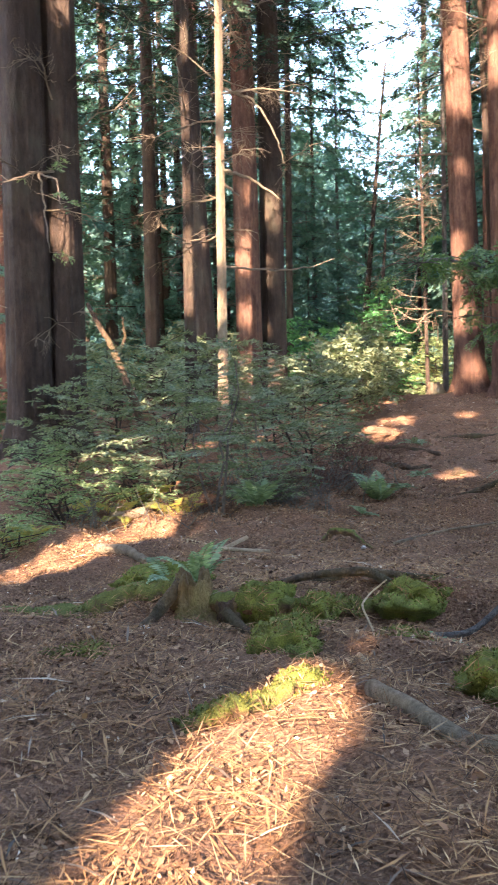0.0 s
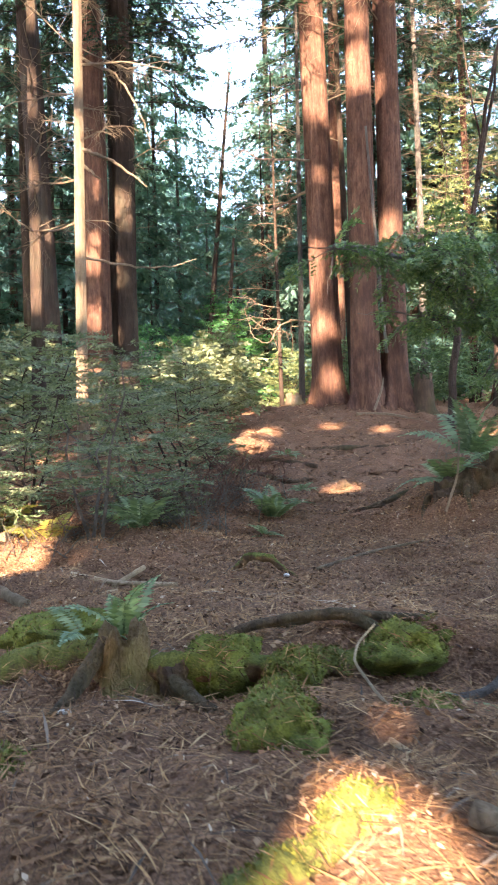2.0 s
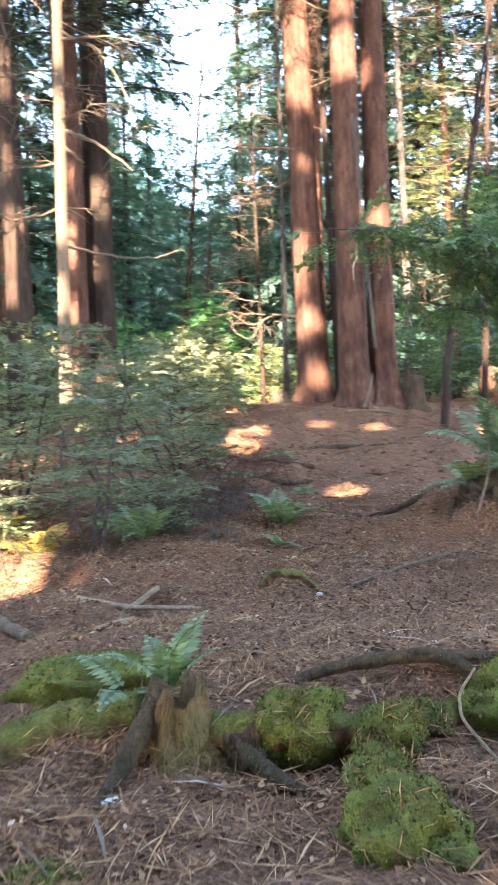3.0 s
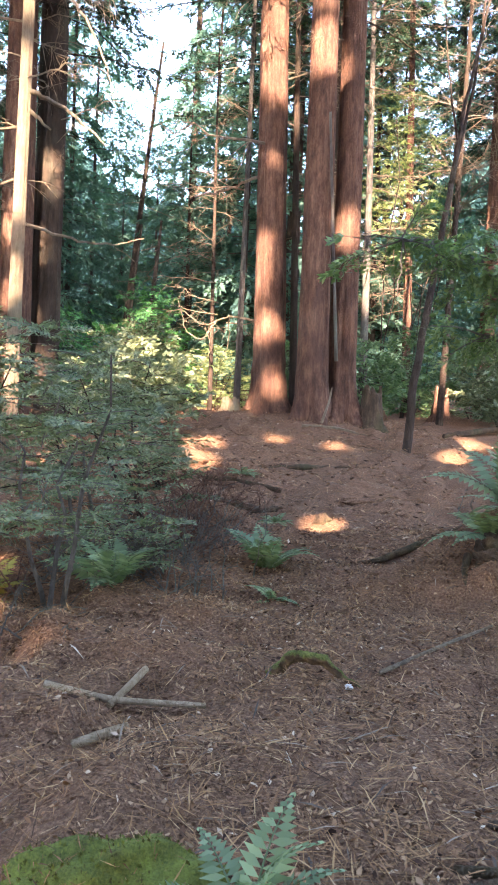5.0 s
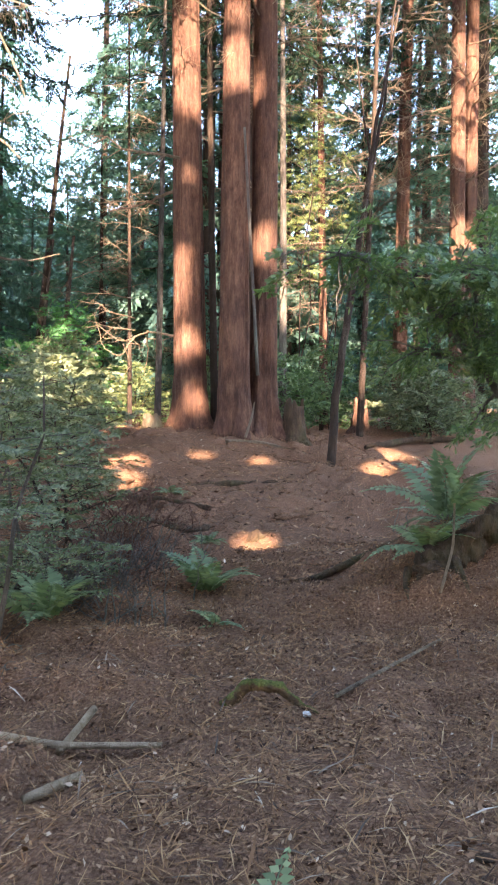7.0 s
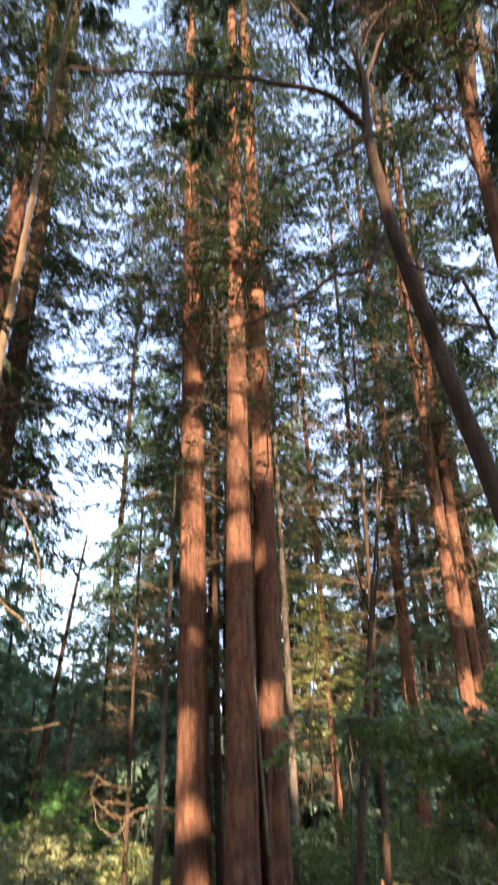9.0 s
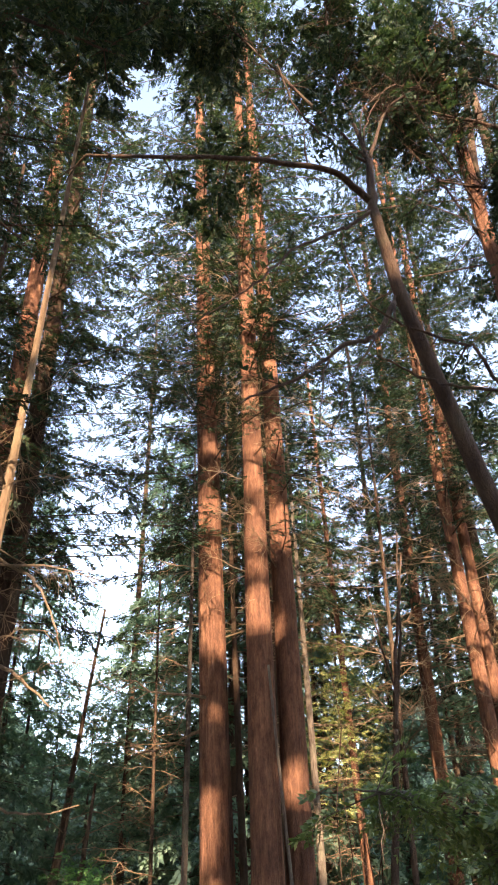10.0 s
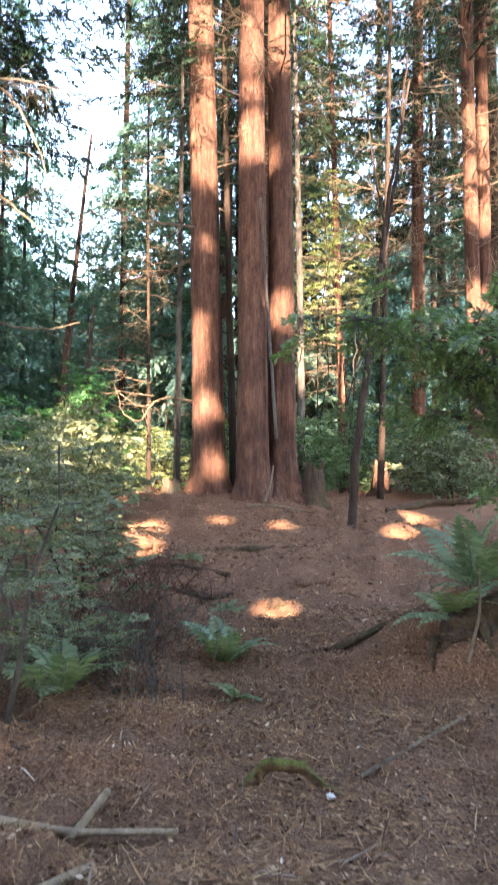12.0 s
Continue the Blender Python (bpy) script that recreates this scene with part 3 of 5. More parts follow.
for k, (way, d, rise) in enumerate(((-10.6, 44, 40), (-6.4, 46, 38), (-2, 45, 36), (-13, 34, 40), (-8.5, 38, 34), (-4.5, 36, 36), (0.5, 42, 31), (4.5, 40, 36), (7.2, 44, 37), (8.8, 50, 33), (10.8, 50, 19.5), (13.3, 46, 18.5), (15, 52, 21), (17.4, 45, 36), (19.6, 38, 36), (18.4, 52, 38), (27.5, 44, 26), (30.5, 42, 30), (34, 46, 31))):
    x, y = -1.45 + d * math.sin(radians(way)), 4.8 + d * math.cos(radians(way))
    tall = (d * math.tan(radians(rise)) + 1.75 - ground_at(x, y)) / 27
    ob = copy_thing(variations[k % 3], pose(x, y, ground_at(x, y) - 0.2, 0, 0, 47 * k))
    ob.scale = (0.62 + 0.16 * tall,) * 2 + (tall,)
for k, ob in enumerate(variations):
    x, y = -13 - 3 * k, 30 + 5 * k
    ob.matrix_basis = pose(x, y, ground_at(x, y) - 0.2, 0, 0, 30)
for k, (x, y, d, up) in enumerate(((-9, 30, 0.7, -3), (-4, 34, 0.6, 0), (10.5, 35, 0.6, 2), (13.5, 40, 0.7, -2), (17.5, 43, 0.6, -4), (24, 33, 0.7, 0), (11.8, 16.3, 0.6, 8), (-9.5, 17, 0.7, 3), (-2.4, 40, 0.6, -3), (12.5, 33.5, 0.5, 3))):
    tall_tree(80 + k, x, y, d, (0.003, 0), DARK_LABEL, BARK_DARK if k % 2 else BARK_RED, 48, k % 3, 10, (7, 20), "tall trees of the wood", up=up, name="conifer_tree")


# ---- the deep wood beyond, too far to tell one tree from the next ----
rng = np.random.default_rng(17)
n = 115000
az = rng.uniform(-0.7, 1.25, n)
dist = rng.uniform(58, 88, n)
peak = (az * 31 + 0.6 * np.sin(az * 17)) % 1
top = 22 + 4 * np.sin(az * 9 + 1) + 2 * np.sin(az * 23) + 9 * (1 - np.abs(peak - 0.5) * 2)
top = np.where((az > 0.1) & (az < 0.29), top * (1 - 0.02 * np.exp(-((az - 0.195) / 0.045) ** 2)), top)
hgt = rng.uniform(0, 1, n) ** 0.9 * top * dist / 62
fx, fy = -1.5 + dist * np.sin(az), 4.9 + dist * np.cos(az)
fp = np.stack([fx, fy, land(fx, fy) - 0.5 + hgt], axis=1)
fn = unit(np.array([-0.15, -0.75, 0.55]) + rng.normal(0, 0.2, (n, 3)))
fd = unit(np.cross(fn, rng.normal(0, 1, (n, 3))) * [1, 1, 0.6] - [0, 0, 0.3])
size = rng.uniform(0.4, 0.9, n)
deep = new("deep_wood", mesh_of("deep_wood", *kites(fp, fd, unit(np.cross(fn, fd)), size, size * 0.15), DEEP_HAZY_LEAF))
tagged(deep, "far wood tinted blue-green by painted haze, closing the view between trunks", "woodland", kind="stuff")

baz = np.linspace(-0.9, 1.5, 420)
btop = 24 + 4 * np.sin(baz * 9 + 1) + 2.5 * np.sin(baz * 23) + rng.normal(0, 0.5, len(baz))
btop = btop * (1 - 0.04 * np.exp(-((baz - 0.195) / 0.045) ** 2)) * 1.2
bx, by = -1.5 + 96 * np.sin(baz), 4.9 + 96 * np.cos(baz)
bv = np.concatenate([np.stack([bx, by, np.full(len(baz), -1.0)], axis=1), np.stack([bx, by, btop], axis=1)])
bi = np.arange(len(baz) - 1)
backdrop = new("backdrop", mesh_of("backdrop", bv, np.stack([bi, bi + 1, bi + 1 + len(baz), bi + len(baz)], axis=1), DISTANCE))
tagged(backdrop, "faintly glowing backdrop of wooded distance with haze in its colour", "distance", kind="structure")

# ---- unseen trees added behind the walker to shade the place, cut for sun shafts ----
# chosen sunlit spots, each with the radius kept free of added leaves
SHAFTS = [
    # the near floor and the strip behind the shrubs
    (-0.24, 3.25, 0.0, 0.22), (-0.3, 2.75, 0.0, 0.16), (0.0, 3.85, 0.0, 0.24), (0.16, 4.35, 0.0, 0.12), (4.0, 15.8, 0.1, 0.22), (-2.4, 9.6, -0.1, 0.42), (-1.6, 11.5, -0.1, 0.45),
    (-2.2, 13.5, 0.6, 0.5), (2.0, 19.7, 0.8, 0.15), (4.2, 22.8, 1.0, 0.4), (7.5, 22.6, 0.9, 0.12), (9.9, 21.0, 0.9, 0.25), (11.0, 21.6, 0.9, 0.3), (11.9, 23.0, 1.2, 0.35), (6.3, 23.4, 1.1, 0.15),
    (3.3, 20.4, 0.9, 0.35),  (-1.5, 12.6, 0.5, 0.22),
    # the slender pale tree and the trunks behind it
    (-0.6, 17.9, 6.5, 0.75), (-0.6, 17.9, 5.4, 0.4), (-0.6, 17.9, 8.9, 0.6), (-0.6, 17.9, 10.2, 0.3), (-0.6, 17.9, 3.9, 0.1), (-0.6, 17.9, 2.3, 0.25), (-4.8, 17.6, 6.75, 0.3), (-4.2, 17.7, 6.3, 0.15), (-2.6, 16.0, 2.8, 0.3), (0.0, 27, 6.8, 0.35), (0.0, 27, 4.8, 0.2), (0.1, 27, 2.9, 0.3), (0.8, 27.5, 8.4, 0.3), (0.8, 27.5, 3.0, 0.2),
    (-1.5, 26.6, 7.2, 0.2), (-1.6, 22, 4.6, 0.3), (-5.0, 27, 6.4, 0.4), (0.6, 22, 9.5, 0.7), (0.8, 18, 6.5, 0.5), (2.3, 22.3, 5.5, 0.3),
    # the three redwoods
    (7.2, 26.1, 2.75, 0.15), (6.85, 26.1, 4.5, 0.22), (6.9, 26.1, 5.9, 0.02), (6.8, 26.1, 7.0, 0.02), (6.9, 26.1, 9.2, 0.0), (7.0, 26.1, 11.7, 0.4), (7.0, 26.1, 13.2, 0.36), (7.0, 26.1, 14.3, 0.2), (6.9, 26.1, 15.9, 0.55), (6.8, 26.1, 18.6, 0.15),
    (7.9, 25, 12.1, 0.5), (7.9, 25, 13.6, 0.2), (7.9, 25, 14.9, 0.45), (7.9, 25, 16.8, 0.4), (7.8, 25, 18.4, 0.45), (7.8, 25, 20.4, 0.3), (7.8, 25, 24.5, 0.4), (9.0, 25.2, 7.2, 0.3), (9.0, 25.2, 15.2, 0.6), (8.9, 25.2, 18.8, 0.3), (8.9, 25.2, 22, 0.3),
    (7.8, 25, 31, 1.6), (7.6, 25.4, 36, 2.0), (10.7, 25.4, 18.0, 0.6), (10.6, 25.4, 21, 0.6), (10.5, 25.4, 16, 0.5),
    # twigs and shrubs beside and behind them
    (7.4, 32.0, 3.2, 1.2), (6.2, 26.7, 2.3, 0.35), (6.2, 30.4, 1.8, 0.5), (6.3, 30.4, 4.8, 0.6), (5.9, 30.8, 5.6, 0.6), (6.6, 31, 8.6, 0.8), (6.8, 31, 10.4, 0.9), (6, 36.5, 4.6, 1.0),
    (14.0, 31.5, 10.5, 1.5), (15.5, 32.5, 12, 1.2), (12.2, 30, 6.5, 0.7), (13.5, 31.0, 8.5, 1.0), (16.3, 33.8, 6.5, 0.6), (18.3, 27.6, 9, 0.5), (18.3, 27.6, 12.5, 0.4), (18.3, 27.6, 16, 0.5), (19, 27.7, 14, 0.5), (14.1, 27.7, 2.9, 0.4),
    (21.7, 35.6, 11, 0.8), (13.7, 26, 17, 1.0), (17, 28, 18, 0.6), (20, 30, 14, 0.6), (16, 27, 22, 1.5), (18, 30, 12, 0.7), (15, 33, 9, 1.8), (22, 33, 11, 2.0), (12, 27, 14, 1.2), (11, 26.5, 19.5, 1.0), (13, 27, 11, 1.1), (15, 29, 15.5, 1.6), (8.2, 24.6, 27.5, 1.4)]
shaft_at = np.array([s[:3] for s in SHAFTS])
shaft_r = np.array([s[3] - (0.06 if s[2] < 2 else 0) for s in SHAFTS])
sun_way = np.array(SUN)


def let_sun_through(verts, faces, margin=0.1, widest=9.0):
    """Drops the blades that stand in a shaft of sun."""
    quad = verts[faces]
    mid = quad.mean(axis=1)
    span = np.linalg.norm(quad - mid[:, None], axis=2).max()
    spots = np.concatenate([quad, (quad + np.roll(quad, 1, axis=1)) / 2, mid[:, None]], axis=1)
    keep = np.ones(len(faces), dtype=bool)
    for p, r in zip(shaft_at[shaft_r < widest], shaft_r[shaft_r < widest]):
        d = mid - p
        near = np.flatnonzero(np.linalg.norm(d - (d @ sun_way)[:, None] * sun_way, axis=1) < r + margin + span)
        d = spots[near] - p
        off = np.linalg.norm(d - (d @ sun_way)[..., None] * sun_way, axis=2)
        keep[near] &= (off > r + margin).all(axis=1)
    return verts, faces[keep]


def open_to_sun(ob):
    """Thins the crown of a tree where shafts of sun pass."""
    for child in ob.children:
        if child.name.startswith(("limbwork", "crown", "lower")):
            me, m = child.data, np.array(ob.matrix_basis @ child.matrix_basis)
            corners = me.polygons[0].loop_total
            v, f = np.empty(len(me.vertices) * 3), np.empty(len(me.loops), dtype=np.int32)
            me.vertices.foreach_get("co", v)
            me.loops.foreach_get("vertex_index", f)
            v, f = v.reshape(-1, 3), f.reshape(-1, corners)
            kept = let_sun_through(v @ m[:3, :3].T + m[:3, 3], f, 0.0, 0.65)[1]
            child.data = mesh_of(child.name.split(".")[0], v, kept, me.materials[0])


# airy lower boughs of the redwoods at the head of the path
for k, ob in enumerate((first_redwood, third_redwood)):
    wood, leaves = crown(np.random.default_rng(90 + k), 11.5, 23, 4.6, 4.2, 40, 0.12, 0.05, 0.1, 0.05, twig_gap=0.3, twig_len=1.0, leaf_gap=0.1, leaf_len=0.12, leaf_wid=0.04, flat=0.8, droop=0.15, blade=slivers)
    part("lower_limbwork", mesh_of("lower_limbs", *wood, BARK_DARK), ob, kind="stuff")
    part("lower_sprays", mesh_of("lower_sprays", *leaves, NEEDLES), ob, "thin airy sprays on lower limbs", kind="stuff")
for ob in CROWNED:
    if -0.5 < ob.location.x < 20 and ob.location.y < 29:
        open_to_sun(ob)


# an added tree out of view, there only to block the sun between shafts
def shade_tree(seed, x, y, height, low):
    rng = np.random.default_rng(seed)
    ob = thing("redwood_tree", (x, y, ground_at(x, y)), "unseen tall redwood added for shade, with a deep ragged crown", "tree", "tall redwoods of the sunward wood")
    part("trunk", mesh_of("trunk", *trunk(rng, 0.45, height + 2, 0.15), BARK_RED, True), ob)
    wood, leaves = crown(rng, low, height, 4.8, 1.8, 130, 0.15, 0.1, 0.2, 0.06, twig_gap=0.75, twig_len=1.5, leaf_gap=0.5, leaf_len=0.9, leaf_wid=0.54)
    shift = np.array(ob.location)
    v, f = let_sun_through(leaves[0] + shift, leaves[1])
    wv, wf = let_sun_through(wood[0] + shift, wood[1])
    part("limbwork", mesh_of("limbs", wv - shift, wf, BARK_DARK), ob, kind="stuff")
    part("crown", mesh_of("crown", v - shift, f, NEEDLES), ob, kind="stuff")


def shafts_cut(x, y):
    """How many shafts of sun a trunk standing here would cut."""
    w = sun_way[:2] / np.linalg.norm(sun_way[:2])
    d = np.array([x, y]) - shaft_at[:, :2]
    off = np.abs(d[:, 0] * w[1] - d[:, 1] * w[0])
    along = d @ w
    reach = (along > 0) & (shaft_at[:, 2] + along * math.tan(SUN_EL) < 36)
    return int((reach & (off < 0.5)).sum()) + int((reach & (off < 0.3)).sum())


seed = 100
for row, (v, off) in enumerate(((-8, 0.0), (-14, 1.8))):
    for i in range(11):
        u = -17.5 + i * 3.6 + off
        u = min((u + 0.3 * s for s in (0, 1, -1, 2, -2, 3, -3, 4, -4, 5, -5, 6, -6)), key=lambda q: shafts_cut(0.94 * q + 0.34 * v, -0.34 * q + 0.94 * v))
        shade_tree(seed, 0.94 * u + 0.34 * v, -0.34 * u + 0.94 * v, 36 + 4 * row + (seed * 7 % 5), 2.2 + row)
        seed += 1


# ---- undergrowth ----
def bush(seed, x, y, height, radius, n, mat, label, leaf, sag=0.1, name="bush", low=0.15, wood_mat=BARK_DARK, group="", rise=0.35, thick=0.02):
    rng = np.random.default_rng(seed)
    ob = thing(name, (x, y, ground_at(x, y) - 0.03), label, "bush", group)
    wood, leaves = crown(rng, low, height, radius, radius * 0.35, n, sag, rise, 0.25, thick, **leaf)
    stems = [tube(limb_line(rng, (rng.normal(0, 0.08), rng.normal(0, 0.08), -0.1), (rng.normal(0, 0.25), rng.normal(0, 0.25), 1), height * rng.uniform(0.7, 1.0), 0.05, 7), np.linspace(0.03, 0.008, 7), 6) for _ in range(3)]
    part("stem", mesh_of("stem", *merged(stems), wood_mat, True), ob)
    part("branchwork", mesh_of("twigs", *wood, wood_mat), ob, kind="stuff")
    part("foliage", mesh_of("leaves", *leaves, mat), ob, kind="stuff")
    return ob


FINE = dict(twig_gap=0.1, twig_len=0.36, leaf_gap=0.04, leaf_len=0.055, leaf_wid=0.02, flat=0.93, droop=0.1)
AIRY = dict(twig_gap=0.12, twig_len=0.42, leaf_gap=0.042, leaf_len=0.062, leaf_wid=0.024, flat=0.95, droop=0.06)
MEDIUM = dict(twig_gap=0.16, twig_len=0.5, leaf_gap=0.055, leaf_len=0.085, leaf_wid=0.03, flat=0.93, droop=0.1)
COARSE = dict(twig_gap=0.22, twig_len=0.7, leaf_gap=0.11, leaf_len=0.17, leaf_wid=0.07, flat=0.85, droop=0.15)
SPARSE = dict(twig_gap=0.26, twig_len=0.8, leaf_gap=0.085, leaf_len=0.125, leaf_wid=0.034, flat=0.85, droop=0.2)
EVERGREEN = "evergreen shrub with fine dull green sprays"
bush(201, -0.68, 12.0, 2.7, 1.5, 34, SHRUB_LEAF, "evergreen shrub with bare lower stems and flat dull green sprays", AIRY, low=0.6, rise=0.2, wood_mat=BARK_GREY, thick=0.01)
bush(202, -1.5, 14.4, 2.9, 1.7, 40, SHRUB_LEAF, EVERGREEN, MEDIUM)
bush(203, 0.1, 14.6, 2.7, 1.4, 40, SHRUB_LEAF, EVERGREEN, AIRY, low=0.3, rise=0.2, wood_mat=BARK_GREY, thick=0.01)
bush(204, 1.25, 16.4, 2.4, 1.2, 42, SHRUB_LEAF, "dense evergreen shrub with sunlit tips", MEDIUM)
bush(205, 0.6, 19.0, 2.3, 1.1, 34, SHRUB_LEAF, EVERGREEN, MEDIUM)
bush(206, -3.4, 15.6, 2.2, 1.5, 33, SHRUB_LEAF, EVERGREEN, MEDIUM)
bush(207, -3.0, 18.0, 2.8, 1.6, 33, SHRUB_LEAF, EVERGREEN, MEDIUM)
bush(208, 2.1, 18.6, 1.0, 0.6, 26, SHRUB_LEAF, "low evergreen shrub beside the path", MEDIUM)
bush(209, -1.0, 24.0, 2.6, 2.0, 32, SHRUB_LEAF, EVERGREEN, COARSE)
bush(210, 2.6, 24.5, 2.4, 1.9, 40, SHRUB_LEAF, EVERGREEN, COARSE)
bush(211, 6.0, 36.5, 5.0, 2.3, 56, BRIGHT_LEAF, "bright green young tree in open light", COARSE, name="sapling")
bush(212, 7.4, 32.2, 2.5, 1.5, 60, YELLOW_LEAF, "yellow-green shrub lit by the sun beside a trunk", MEDIUM)
bush(213, 9.4, 33.8, 2.2, 1.0, 36, YELLOW_LEAF, "yellow-green shrub lit by the sun", MEDIUM)
bush(214, 2.2, 32.0, 3.5, 2.2, 40, BRIGHT_LEAF, "light green young tree in the wood", COARSE, name="sapling")
bush(215, 13.6, 31.4, 12.5, 1.5, 46, YELLOW_LEAF, "sunlit young conifer with golden green sprays", SPARSE, name="sapling", low=5.5)
bush(216, 15.4, 32.6, 13.5, 1.5, 46, YELLOW_LEAF, "sunlit young conifer with golden twigs", SPARSE, name="sapling", low=7.0)
for k, (x, y, h, r) in enumerate(((11.2, 28.0, 2.6, 1.4), (15.2, 25.2, 2.2, 1.4), (16.0, 27.0, 2.6, 1.9), (14.5, 30.5, 3.4, 2.0), (18.5, 32.0, 3.2, 2.2), (22.0, 31.0, 3.5, 2.4), (9.5, 30.5, 2.6, 1.4), (4.4, 31.0, 3.0, 1.9), (-5.5, 24.5, 2.6, 2.2), (-8.5, 22.0, 2.6, 2.2), (3.8, 27.5, 2.2, 1.6), (-2.0, 30.0, 3.2, 2.2))):
    bush(220 + k, x, y, h, r, 52, SHRUB_LEAF if k % 3 else BROAD_LEAF, "dark evergreen shrub in the shade of tall trunks", COARSE, group="shade shrubs")


def limb_tree(name, lines, label, wood_mat, leaf_mat, leaf, first=0.25, category="tree", side_twigs=0):
    """A small tree given by its stem and limbs: (points, thick end, thin end, leafy)."""
    rng = np.random.default_rng(len(lines) * 13 + len(label))
    base = np.asarray(lines[0][0][0], float)
    ob = thing(name, tuple(base), label, category)
    leaves = []
    for i, (pts, r0, r1, leafy) in enumerate(lines):
        pts = np.asarray(pts, float) - base
        u = np.linspace(0, len(pts) - 1, len(pts) * 5)
        p = np.stack([np.interp(u, np.arange(len(pts)), pts[:, k]) for k in range(3)], axis=1)
        for _ in range(2):
            p[1:-1] = (p[:-2] + p[1:-1] * 2 + p[2:]) / 4
        p[1:-1] += rng.normal(0, 0.015, p[1:-1].shape)
        part("trunk" if i == 0 else "limb", mesh_of("limb", *tube(p, np.linspace(r0, r1, len(p)), 10), wood_mat, True), ob)
        if leafy:
            for _ in range(leafy):
                s = rng.integers(int(len(p) * first), len(p))
                w = unit(rng.normal(0, 1, 3) * np.array([1, 1, 0.35]))
                line = limb_line(rng, p[s], w, rng.uniform(0.5, 1.0) * leaf["twig_len"] * 2.6, 0.15, 6)
                part("twig", mesh_of("twig", *tube(line, np.linspace(r1 * 0.6 + 0.004, 0.003, 6), 4, False), wood_mat), ob)
                leaves.append(spray(rng, line, **leaf))
    if leaves:
        v, f = merged(leaves)
        part("foliage", mesh_of("leaves", v, let_sun_through(v + base, f, 0.4)[1], leaf_mat), ob, kind="stuff")
    return ob


HEM = dict(twig_gap=0.07, twig_len=0.32, leaf_gap=0.05, leaf_len=0.07, leaf_wid=0.032)
limb_tree("understory_tree", [
    (((7.6, 12.3, 0.3), (6.0, 11.9, 1.4), (4.45, 11.5, 2.6), (3.43, 11.3, 3.36)), 0.07, 0.03, 22),
    (((3.43, 11.3, 3.36), (2.6, 11.0, 3.45), (2.2, 10.8, 3.35)), 0.03, 0.008, 16),
    (((4.45, 11.5, 2.6), (3.9, 10.9, 3.2), (3.3, 10.5, 3.4)), 0.03, 0.008, 26),
    (((6.0, 11.9, 1.4), (5.0, 11.3, 2.9), (4.0, 10.9, 3.7)), 0.035, 0.008, 34),
    (((4.45, 11.5, 2.6), (4.0, 11.4, 2.6), (3.2, 11.2, 2.7)), 0.02, 0.008, 10)],
    "leaning understory tree with a dark green leafy bough over the path", BARK_GREY, BROAD_LEAF, HEM)
limb_tree("forked_sapling", [
    (((9.2, 22.0, 0.75), (9.35, 22.0, 2.8), (9.8, 22.0, 5.6), (10.15, 22.0, 7.8)), 0.12, 0.07, 0),
    (((10.15, 22.0, 7.8), (10.45, 22.0, 9.85), (11.1, 22.0, 12.9)), 0.07, 0.025, 0),
    (((10.2, 22.0, 8.0), (10.75, 22.1, 10.4), (11.2, 22.2, 13.8)), 0.05, 0.02, 0),
    (((10.3, 22.0, 8.8), (9.9, 22.0, 10.6), (9.75, 22.0, 12.2)), 0.03, 0.01, 0)],
    "thin dark forked sapling leaning at the path side", BARK_DARK, BROAD_LEAF, HEM)
